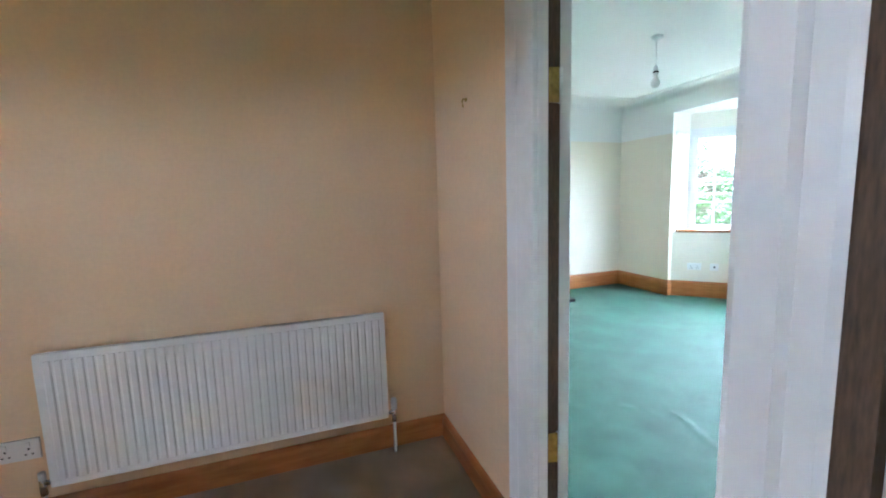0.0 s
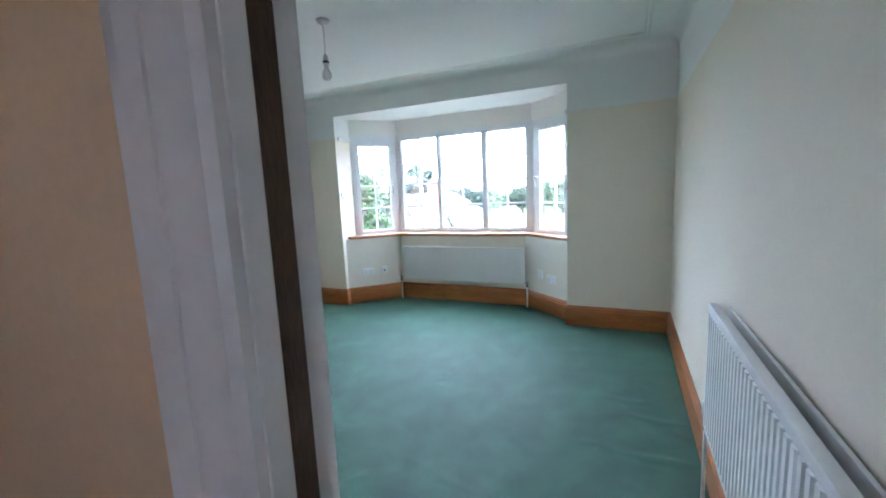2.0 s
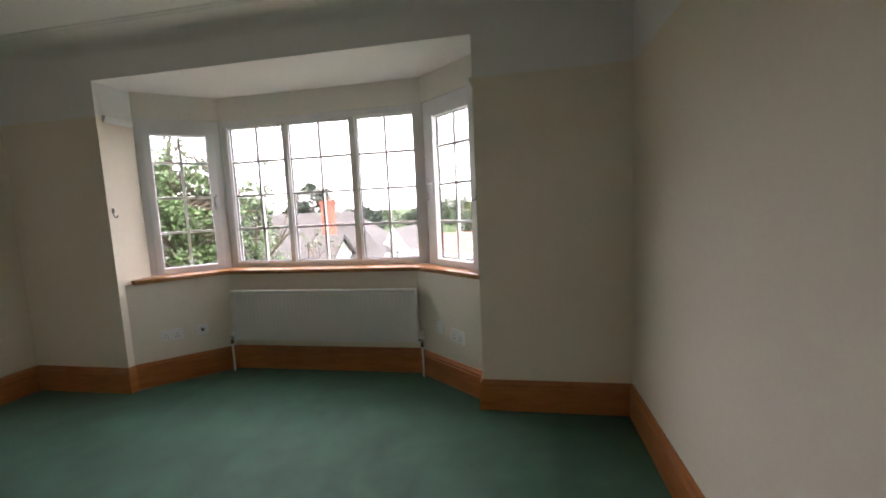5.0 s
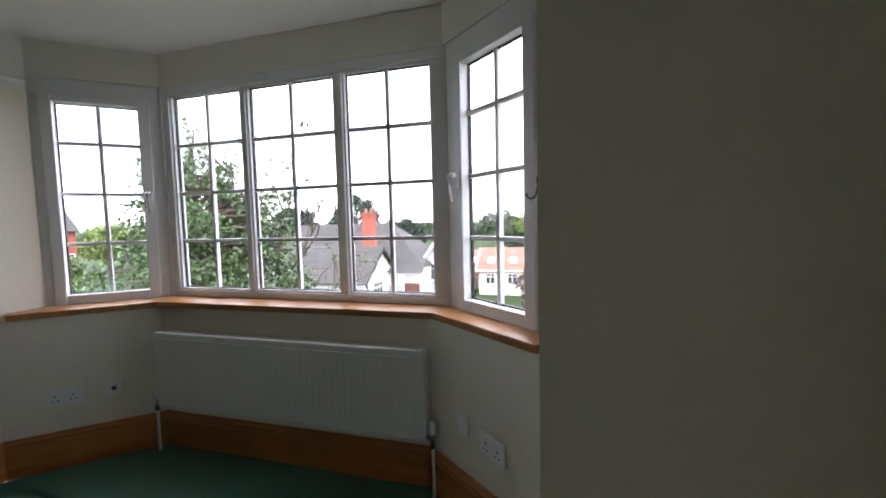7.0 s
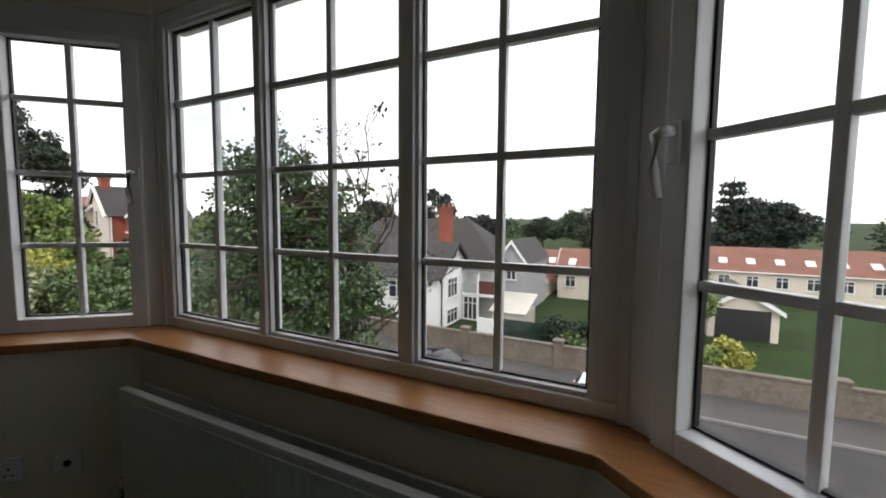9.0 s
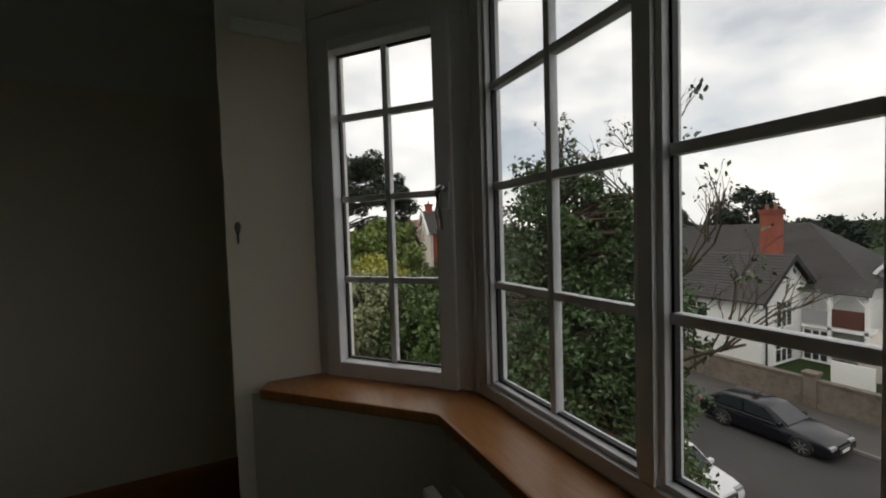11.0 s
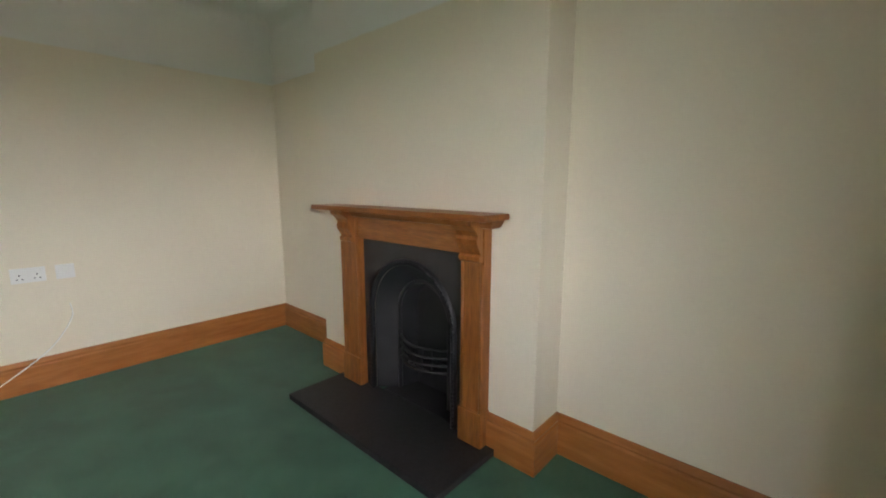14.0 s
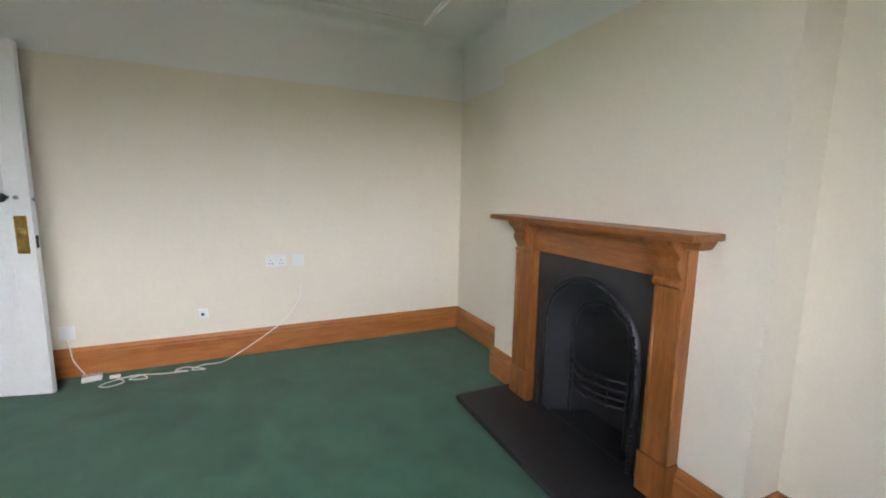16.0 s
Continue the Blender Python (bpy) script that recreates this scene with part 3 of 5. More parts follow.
# face plate with the arch cut out
op = arch(R + 0.028)
outer = [(-HALF, 0.035)] + [(-HALF, SPRING)] + [(-HALF + 2 * HALF * i / 18, TOPZ) for i in range(1, 19)] + [(HALF, SPRING)]
face = Shape()
edge = []
for (y, z) in op:
    if z <= SPRING + 1e-6:
        edge.append((-HALF if y < 0 else HALF, z))
    else:
        k = min(HALF / max(1e-6, abs(y)), (TOPZ - SPRING) / (z - SPRING))
        edge.append((y * k, SPRING + (z - SPRING) * k))
for sgn in (-1, 1):
    near = min(range(len(edge)), key=lambda i: (edge[i][0] - sgn * HALF) ** 2 + (edge[i][1] - TOPZ) ** 2)
    edge[near] = (sgn * HALF, TOPZ)
k = len(op)
face.add([(x, *q) for x in (0.016, 0.004) for q in op + edge],
         [f for i in range(k - 1) for f in ((i, i + 1, k + i + 1, k + i), (2 * k + i, 3 * k + i, 3 * k + i + 1, 2 * k + i + 1), (i, 2 * k + i, 2 * k + i + 1, i + 1), (k + i, k + i + 1, 3 * k + i + 1, 3 * k + i))])
part("face_plate", face, M_IRON, ins)


def arch_band(r0, x0, r1, x1, name, label=""):
    a, b = arch(r0), arch(r1)
    s = Shape()
    s.add([(x0, *q) for q in a] + [(x1, *q) for q in b], [(i, i + 1, i + 1 + len(a), i + len(a)) for i in range(len(a) - 1)])
    return part(name, s, M_IRON, ins, label, smooth=True)


rim = part("arch_rim", Shape().tube([(0.020, *q) for q in arch(R + 0.016)], 0.017, 10), M_IRON, ins, "moulded cast-iron arch rim", smooth=True)
for i, (y, z) in enumerate(arch(R + 0.020, 44)[1:-1]):
    part("bead", Shape().lathe([(0.001, -0.006), (0.006, -0.004), (0.008, 0), (0.006, 0.004), (0.001, 0.006)], pose(0.037, y, z, 0, 90, 0), 6), M_IRON, rim, smooth=True)
for s in (-1, 1):
    for k in range(22):
        part("bead", Shape().lathe([(0.001, -0.006), (0.006, -0.004), (0.008, 0), (0.006, 0.004), (0.001, 0.006)], pose(0.037, s * (R + 0.020), 0.05 + k * 0.021, 0, 90, 0), 6), M_IRON, rim, smooth=True)
arch_band(R, 0.010, 0.192, -0.085, "splayed_cheek")
part("inner_rim", Shape().tube([(-0.083, *q) for q in arch(0.188)], 0.012, 8), M_IRON, ins, smooth=True)
arch_band(0.186, -0.083, 0.160, -0.195, "fire_back")
part("back_plate", Shape().box(-0.205, -0.195, -0.2, 0.2, 0.03, 0.74), M_IRON, ins)
part("firebox_floor", Shape().box(-0.205, 0.0, -0.24, 0.24, 0.0, 0.04), M_IRON, ins)
grate = part("grate", Shape().box(-0.19, -0.08, -0.17, 0.17, 0.20, 0.212), M_IRON, ins)
for k, z in enumerate((0.235, 0.275, 0.315, 0.36)):
    pts = [(-0.085 + 0.075 * math.sin(math.pi * i / 14), -0.182 + 0.364 * i / 14, z) for i in range(15)]
    part("grate_bar", Shape().tube(pts, 0.0075, 8), M_IRON, grate, smooth=True)
for k in range(5):
    y = -0.10 + 0.05 * k
    part("grate_bar", Shape().tube([(-0.085 + 0.07 * math.cos(y * 9), y, 0.215), (-0.085 + 0.07 * math.cos(y * 9), y, 0.36)], 0.005, 6), M_IRON, grate)
solid("hearth_slab", Shape().box(CBX + 0.001, -2.49, 2.955, 4.10, 0.002, 0.035), M_SLATE, "dark slate hearth slab on the green carpet", "hearth", bevel=0.005)


# ---- doorway and door ----
structure("trim_door_lining", Shape().box(DX0 - 0.03, DX0, YB_OUT - 0.002, 1.723, 0, DTOP).box(DX1, DX1 + 0.03, YB_OUT - 0.002, YB + 0.002, 0, DTOP).box(DX0 - 0.03, DX1 + 0.03, YB_OUT - 0.002, YB + 0.002, DTOP, DTOP + 0.03), M_GLOSS,
          "white painted door lining", "door frame", 0.002)
structure("trim_door_rebate", Shape().box(DX0 - 0.03, DX0 - 0.004, 1.724, YB + 0.026, 0, DTOP - 0.002), M_DARKWOOD, "bare dark timber door rebate", "door frame", 0.002)
ARC = [(0, 0), (0.018, 0), (0.022, 0.012), (0.018, 0.022), (0.014, 0.03), (0.018, 0.06), (0.010, 0.068), (0, 0.07)]


def architrave(x0, x1, y, s):
    """Moulded upright, stepped in plan; s is the way that it faces."""
    w = x1 - x0
    return Shape().prism([(x0, y), (x0, y + s * 0.010), (x0 + w * 0.15, y + s * 0.014), (x0 + w * 0.4, y + s * 0.016), (x0 + w * 0.5, y + s * 0.022), (x1 - w * 0.1, y + s * 0.024), (x1, y + s * 0.018), (x1, y)], 0, DTOP + 0.07)


structure("trim_architrave_west", architrave(DX0 - 0.183, DX0 - 0.004, YB_OUT, -1), M_GLOSS, "white moulded architrave", "door frame")
structure("trim_architrave_east", architrave(1.292, 1.180, 1.499, -1), M_GLOSS, "white moulded architrave", "door frame")
structure("trim_timber_strip", Shape().box(1.294, 1.326, 1.470, 1.499, 0, H), M_DARKWOOD, "bare dark timber strip beside the architrave", "door frame", 0.004)
structure("trim_white_board", Shape().box(1.328, 1.90, 1.482, 1.499, 0, H - 0.02), M_GLOSS, "white painted board beside the door frame", "panelling", 0.003)
structure("trim_architrave_top", Shape().box(DX0 - 0.183, DX1 + 0.018, YB_OUT - 0.02, YB_OUT - 0.001, DTOP + 0.07, DTOP + 0.13), M_GLOSS, "white architrave head", "door frame", 0.003)

DW, DT = 0.80, 0.036
door = thing("door_1", "white painted panelled door standing open into the room", "door", (0.443, YB + 0.050, 0.008), 180 - 13.5, kind="structure")
# local: x from the hinge, y the thickness towards the wall side
leaf = Shape().box(0, DW, -DT / 2, DT / 2, 0.0, DTOP - 0.02)
part("door_leaf", leaf, M_GLOSS, door, bevel=0.003)
for sgn in (-1, 1):
    for (a, b, z0, z1) in ((0.11, 0.37, 0.22, 0.78), (0.43, 0.69, 0.22, 0.78), (0.11, 0.69, 1.05, 1.84)):
        y = sgn * (DT / 2)
        part("panel_moulding", Shape().box(a, b, y - 0.004, y + 0.004, z0, z0 + 0.02).box(a, b, y - 0.004, y + 0.004, z1 - 0.02, z1)
             .box(a, a + 0.02, y - 0.004, y + 0.004, z0 + 0.02, z1 - 0.02).box(b - 0.02, b, y - 0.004, y + 0.004, z0 + 0.02, z1 - 0.02), M_GLOSS, door, bevel=0.002)
for z in (0.40, 1.545):
    hg = part("hinge", Shape().box(-0.022, -0.012, 0.028, 0.060, z, z + 0.10), M_BRASS, door, "brass butt hinge")
    part("hinge_knuckle", Shape().tube([(-0.010, 0.022, z - 0.002), (-0.010, 0.022, z + 0.042)], 0.008, 10).tube([(-0.010, 0.022, z + 0.058), (-0.010, 0.022, z + 0.102)], 0.008, 10).tube([(-0.010, 0.022, z), (-0.010, 0.022, z + 0.1)], 0.005, 8), M_PLATE, hg, "painted hinge knuckle", smooth=True)
for sgn in (-1, 1):
    y = sgn * DT / 2
    pl = part("finger_plate", Shape().box(DW - 0.085, DW - 0.025, min(y, y + sgn * 0.003), max(y, y + sgn * 0.003), 0.83, 1.04), M_BRASS, door, "worn brass lock plate", bevel=0.001)
    part("rose", Shape().lathe([(0.024, 0), (0.020, 0.006), (0.010, 0.010), (0.009, 0.012)], pose(DW - 0.055, y + sgn * 0.003, 0.95, -90 * sgn, 0, 0)), M_BRASS, pl, smooth=True)
    kn = part("door_knob", Shape().lathe([(0.010, 0), (0.010, 0.022), (0.018, 0.028), (0.026, 0.038), (0.027, 0.048), (0.020, 0.058), (0.004, 0.062)], pose(DW - 0.105, y, 1.14, -90 * sgn, 0, 0)), M_DARKPLASTIC, door, "dark round knob", smooth=True)
    part("escutcheon", Shape().lathe([(0.012, 0), (0.012, 0.004), (0.006, 0.010), (0.005, 0.018)], pose(DW - 0.062, y, 1.14, -90 * sgn, 0, 0), 10), M_CHROME, door, smooth=True)
part("latch_plate", Shape().box(DW - 0.001, DW + 0.002, -0.010, 0.010, 0.86, 0.93), M_DARKPLASTIC, door)
part("bolt", Shape().box(DW - 0.001, DW + 0.008, -0.006, 0.006, 1.12, 1.14), M_CHROME, door)


# ---- electrical plates ----
def wall_plate(name, label, at, turn, w, h, sockets=0, marks="rocker"):
    """A plate; local x along the wall, y out of it."""
    p = thing(name, label, "socket", at, turn)
    part("plate", Shape().box(-w / 2, w / 2, 0, 0.009, -h / 2, h / 2), M_PLATE, p, bevel=0.003)
    for k in range(sockets):
        cx = (k - (sockets - 1) / 2) * w / sockets
        part("switch", Shape().box(cx - 0.007, cx + 0.007, 0.009, 0.013, h * 0.12, h * 0.36), M_PLATE, p, bevel=0.002)
        s = Shape().box(cx - 0.003, cx + 0.003, 0.0085, 0.0098, -h * 0.02, h * 0.08)
        for d in (-1, 1):
            s.box(cx + d * 0.011 - 0.004, cx + d * 0.011 + 0.004, 0.0085, 0.0098, -h * 0.26, -h * 0.20)
        part("pin_holes", s, M_DARKPLASTIC, p)
    if sockets == 0 and marks == "round":
        part("jack", Shape().lathe([(0.011, 0), (0.011, 0.006), (0.006, 0.010)], pose(0, 0.009, 0, -90, 0, 0), 12), M_DARKPLASTIC, p)
    return p


wall_plate("double_socket", "white plastic double socket on the south wall", (-1.575, YB, 0.69), 0, 0.146, 0.086, 2)
wall_plate("blank_plate", "white plastic blank plate on the south wall", (-1.733, YB, 0.69), 0, 0.086, 0.086, 0, "")
wall_plate("aerial_socket", "small white aerial socket above the skirting", (-1.085, YB, 0.335), 0, 0.062, 0.07, 0, "round")
wall_plate("telephone_socket", "white telephone point above the skirting", (-0.335, YB, 0.29), 0, 0.08, 0.09, 0, "")
wall_plate("double_socket", "white plastic double socket beside the radiator", (XR, 3.42, 0.385), 90, 0.146, 0.086, 2)
wall_plate("landing_socket", "white plastic socket on the landing wall", (LXL, -0.10, 0.34), -90, 0.146, 0.086, 2)
BA = math.degrees(math.atan2(0.475, 0.495))


def on_bay(f, east):
    a, b = ((BX1, 5.425), (-0.195, 5.835)) if east else ((BX0, 5.36), (-1.775, 5.835))
    return a[0] + (b[0] - a[0]) * f, a[1] + (b[1] - a[1]) * f


for f, east, nm, lab, w, n, mk in ((0.36, 0, "double_socket", "white double socket on the bay wall", 0.146, 2, ""), (0.66, 0, "aerial_socket", "white socket with a dark jack on the bay wall", 0.086, 0, "round"),
                                   (0.36, 1, "double_socket", "white double socket on the bay wall", 0.146, 2, ""), (0.62, 1, "plug", "white plug-top plate on the bay wall", 0.075, 0, "")):
    px, py = on_bay(f, east)
    wall_plate(nm, lab, (px, py, 0.372 if not (east and w < 0.1) else 0.40), (180 + BA) if not east else (180 - BA), w, 0.086, n, mk)


# ---- pendant lamp, detector, hooks, cable ----
def pendant(at):
    p = thing("pendant_lamp", "bare pearl bulb on a white ceiling pendant, unlit", "ceiling lamp", at)
    part("ceiling_rose", Shape().lathe([(0.042, 0.0), (0.042, -0.008), (0.032, -0.022), (0.012, -0.030), (0.004, -0.034)], pose(0, 0, 0), 24), M_PLATE, p, smooth=True)
    part("flex", Shape().tube([(0, 0, -0.03), (0.001, 0.001, -0.12), (0, 0, -0.215)], 0.0035, 8), M_PLATE, p, smooth=True)
    holder = part("lamp_holder", Shape().lathe([(0.006, -0.21), (0.014, -0.218), (0.016, -0.24), (0.019, -0.245), (0.019, -0.275), (0.016, -0.285)], pose(0, 0, 0), 16), M_PLATE, p, smooth=True)
    part("holder_ring", Shape().lathe([(0.0195, -0.252), (0.0205, -0.256), (0.0205, -0.262), (0.0195, -0.266)], pose(0, 0, 0), 16), M_DARKPLASTIC, holder)
    part("bulb", Shape().lathe([(0.012, -0.284), (0.014, -0.300), (0.024, -0.318), (0.030, -0.338), (0.028, -0.356), (0.018, -0.370), (0.003, -0.376)], pose(0, 0, 0), 20), M_BULB, p, "pearl glass bulb", smooth=True)
    return p


pendant((-0.985, 3.65, H))
det = thing("smoke_detector", "round white smoke detector on the ceiling", "smoke detector", (-1.27, 2.88, H))
part("base", Shape().lathe([(0.055, 0), (0.055, -0.012), (0.050, -0.016)], pose(0, 0, 0), 24), M_PLATE, det, smooth=True)
part("dome", Shape().lathe([(0.048, -0.016), (0.046, -0.030), (0.034, -0.040), (0.006, -0.043)], pose(0, 0, 0), 24), M_PLATE, det, smooth=True)


def tieback_hook(at, turn):
    """Curtain tie-back hook; local y out of the wall."""
    h = thing("curtain_hook", "old pewter curtain tie-back hook with a leaf backplate", "hook", at, turn, "curtain hooks")
    pl = Shape()
    outline = [(0.010 * math.sin(a) * (1.0 if math.cos(a) > 0 else 0.8), 0.021 * math.cos(a)) for a in (2 * math.pi * i / 18 for i in range(18))]
    pl.prism(outline, 0, 0.003, Matrix(((1, 0, 0, 0), (0, 0, 1, 0), (0, 1, 0, 0), (0, 0, 0, 1))))
    b = part("backplate", pl, M_PEWTER, h)
    for s in (-1, 1):
        part("scroll", Shape().tube([(s * 0.004 + 0.004 * math.cos(i), 0.004, 0.004 + 0.009 * math.sin(i)) for i in (k * 0.6 for k in range(11))], 0.0018, 5), M_PEWTER, b)
    part("hook_arm", Shape().tube([(0, 0.003, -0.015), (0, 0.005, -0.032), (0, 0.012, -0.044), (0, 0.024, -0.048), (0, 0.033, -0.042), (0, 0.036, -0.031)], [0.003, 0.003, 0.003, 0.003, 0.003, 0.0045], 8), M_PEWTER, h, smooth=True)
    return h


tieback_hook((BX0, YF + 0.035, 1.335), -90)
tieback_hook((BX1, YF + 0.035, 1.335), 90)
hk = thing("wall_hook", "small brass cup hook on the landing wall", "hook", (-0.083, YB_OUT, 1.675), 180)
part("stem", Shape().tube([(0, 0, 0.006), (0, 0.014, 0.008), (0, 0.018, 0.0), (0, 0.016, -0.020), (0, 0.012, -0.024)], 0.0035, 8), M_BRASS, hk, smooth=True)
part("collar", Shape().lathe([(0.008, 0), (0.008, 0.003), (0.004, 0.005)], pose(0, 0, 0.006, -90, 0, 0), 10), M_BRASS, hk)

box_ = thing("junction_box", "white plastic junction box on the carpet", "junction box", (-0.47, 1.85, 0), 12)
part("case", Shape().box(-0.05, 0.05, -0.03, 0.03, 0.001, 0.032), M_PLATE, box_, bevel=0.006)
part("lid", Shape().box(-0.046, 0.046, -0.026, 0.026, 0.032, 0.036), M_PLATE, box_, bevel=0.001)
plug_ = solid("cable_plug", Shape().box(-0.62, -0.565, 1.86, 1.882, 0.002, 0.022), M_PLATE, "small white cable connector on the carpet", "connector", bevel=0.005)


def cable(name, label, pts, r):
    """A limp cable through the points, rounded."""
    pts = [Vector(p) for p in pts]
    out = []
    for i in range(len(pts) - 1):
        a, b, c, d = pts[max(i - 1, 0)], pts[i], pts[i + 1], pts[min(i + 2, len(pts) - 1)]
        for k in range(8):
            t = k / 8
            out.append(0.5 * ((2 * b) + (c - a) * t + (2 * a - 5 * b + 4 * c - d) * t * t + (3 * b - a - 3 * c + d) * t ** 3))
    out.append(pts[-1])
    return solid(name, Shape().tube(out, r, 6), M_PLATE, label, "cable", smooth=True)


F = 0.006
cable("aerial_cable", "thin white cable trailing down the wall over the skirting", [(-1.733, YB + 0.004, 0.49), (-1.738, YB + 0.006, 0.42), (-1.70, YB + 0.012, 0.34), (-1.62, YB + 0.022, 0.24), (-1.50, YB + 0.030, 0.15),
      (-1.33, YB + 0.05, 0.05), (-1.20, 1.85, F), (-1.08, 1.86, F), (-1.02, 1.92, F), (-1.10, 1.94, F), (-0.98, 1.86, F), (-0.92, 1.90, F), (-1.0, 1.93, F), (-0.86, 1.92, F), (-0.74, 1.89, F), (-0.68, 1.94, F),
      (-0.78, 1.96, F), (-0.72, 1.88, F), (-0.60, 1.92, F), (-0.54, 1.98, F), (-0.60, 2.01, F), (-0.66, 1.96, F), (-0.60, 1.89, 0.01)], 0.0035)
cable("telephone_cable", "white cable from the wall point to the junction box", [(-0.335, YB + 0.010, 0.25), (-0.345, YB + 0.014, 0.20), (-0.36, YB + 0.03, 0.12), (-0.40, YB + 0.045, 0.05), (-0.44, 1.84, 0.030)], 0.004)


# ---- ripples and dents in the loose carpet ----
floor_ob = bpy.data.objects["floor"]


def ripple(x0, y0, x1, y1, w, h):
    """A low smooth ridge from end to end."""
    a, b = Vector((x0, y0, 0)), Vector((x1, y1, 0))
    d = (b - a).normalized()
    n_ = Vector((-d.y, d.x, 0))
    v, f = [], []
    for i in range(13):
        k = i / 12
        c = a.lerp(b, k) + n_ * 0.012 * math.sin(k * 7 + x0)
        e = math.sin(math.pi * k) ** 0.6
        for j in range(9):
            q = j / 4 - 1
            p = c + n_ * q * w * (0.35 + 0.65 * e)
            v.append((p.x, p.y, 0.0006 + h * e * 0.5 * (1 + math.cos(math.pi * q))))
    f = [(i * 9 + j, (i + 1) * 9 + j, (i + 1) * 9 + j + 1, i * 9 + j + 1) for i in range(12) for j in range(8)]
    part("carpet_ripple", Shape().add(v, f), M_CARPET, floor_ob, smooth=True)


ripple(0.69, 3.95, 0.99, 3.97, 0.05, 0.0035)
ripple(0.59, 3.43, 1.18, 3.42, 0.05, 0.0035)
ripple(0.85, 3.78, 1.15, 3.77, 0.05, 0.0035)
ripple(-0.39, 3.91, -0.3, 3.94, 0.035, 0.0035)
ripple(-0.36, 3.75, -0.29, 3.77, 0.035, 0.0035)
ripple(-0.33, 2.74, -0.29, 2.86, 0.035, 0.0035)
ripple(-0.37, 3.81, -0.32, 3.91, 0.035, 0.0035)
ripple(0.55, 2.55, 0.98, 2.42, 0.05, 0.0035)
ripple(-0.2, 3.0, 0.25, 2.9, 0.045, 0.004)


# ---- outside: ground, road, pavement ----
def ground_z(x, y):
    k = min(1, max(0, (-15 - x) / 12))
    return -7.7 + 3.2 * k * k * (3 - 2 * k)


M_GRASS = material("grass", (0.030, 0.050, 0.018), 0.95, vary=0.3, grain=8, bump=0.4, large=0.3, spec=0.1, dist=0.03)
M_ROAD = material("asphalt", (0.060, 0.058, 0.056), 0.9, vary=0.25, grain=30, bump=0.3, large=0.5, spec=0.2, dist=0.01)
M_PAVE = material("pavement_asphalt", (0.085, 0.080, 0.075), 0.9, vary=0.2, grain=25, bump=0.2, large=0.6, spec=0.2)
M_KERB = material("kerb_stone", (0.20, 0.19, 0.18), 0.85, vary=0.2, grain=20, bump=0.2, large=2)
M_GARDENWALL = material("rendered_garden_wall", (0.15, 0.125, 0.10), 0.95, vary=0.3, grain=6, bump=0.4, large=0.8, dist=0.02)
M_RENDER = material("white_render", (0.76, 0.76, 0.74), 0.9, vary=0.06, grain=15, bump=0.2, large=0.5)
M_GREYRENDER = material("grey_render", (0.33, 0.335, 0.34), 0.9, vary=0.08, grain=15, bump=0.2, large=0.5)
M_CREAMRENDER = material("cream_render", (0.62, 0.55, 0.46), 0.9, vary=0.08, grain=15, bump=0.2, large=0.5)
M_BRICK = material("red_brickwork", (0.27, 0.075, 0.048), 0.9, vary=0.25, grain=9, bump=0.4, large=0.6, dist=0.02)
M_ROOFSLATE = material("roof_slate", (0.052, 0.048, 0.046), 0.8, vary=0.25, grain=5, bump=0.3, large=0.5, stretch=(1, 1, 4), island=0.14)
M_ROOFTILE = material("red_roof_tile", (0.22, 0.105, 0.075), 0.85, vary=0.2, grain=5, bump=0.3, large=0.5, stretch=(1, 1, 4), island=0.12)
M_WINDARK = material("far_window_glass", (0.03, 0.035, 0.04), 0.08, vary=0.3, grain=1, bump=0, large=0.5)
M_BLACKTRIM = material("black_paint", (0.02, 0.02, 0.022), 0.5, vary=0.2, grain=20, bump=0.05)
M_WHITETRIM = material("white_outdoor_paint", (0.78, 0.78, 0.76), 0.5, vary=0.05, grain=20, bump=0.05)
M_BARK = material("bark", (0.075, 0.058, 0.042), 0.95, vary=0.3, grain=25, bump=0.6, large=3, stretch=(2, 2, 0.6), dist=0.02)
M_BROWNBOARD = material("brown_boards", (0.10, 0.035, 0.025), 0.7, vary=0.25, grain=10, bump=0.1, large=1)
M_FENCE = material("dark_green_fence", (0.012, 0.03, 0.022), 0.8, vary=0.25, grain=10, bump=0.1, large=1)
M_POLY = material("polycarbonate_sheet", (0.55, 0.52, 0.45), 0.35, vary=0.12, grain=5, bump=0.05, large=1)


def leaf_material(name, colour, vary=0.45, rough=0.45):
    m = material(name, colour, rough, vary=0.25, grain=3, bump=0, large=0.7, island=vary)
    return m


M_HOLLY = leaf_material("holly_leaf", (0.048, 0.085, 0.028), 0.6, 0.35)
M_LIGHTLEAF = leaf_material("light_green_leaf", (0.13, 0.18, 0.040))
M_YELLOWLEAF = leaf_material("variegated_leaf", (0.33, 0.33, 0.065), 0.5)
M_PALELEAF = leaf_material("pale_variegated_leaf", (0.22, 0.24, 0.12), 0.5)
M_LAUREL = leaf_material("laurel_leaf", (0.07, 0.115, 0.03), 0.5, 0.35)
M_DARKLEAF = leaf_material("dark_leaf", (0.022, 0.038, 0.018), 0.4, 0.6)
M_CONIFER = leaf_material("conifer_needle", (0.016, 0.030, 0.018), 0.4, 0.6)
M_PURPLE = leaf_material("purple_leaf", (0.070, 0.028, 0.030), 0.4)
M_FARLEAF = leaf_material("far_leaf", (0.040, 0.062, 0.028), 0.4, 0.7)

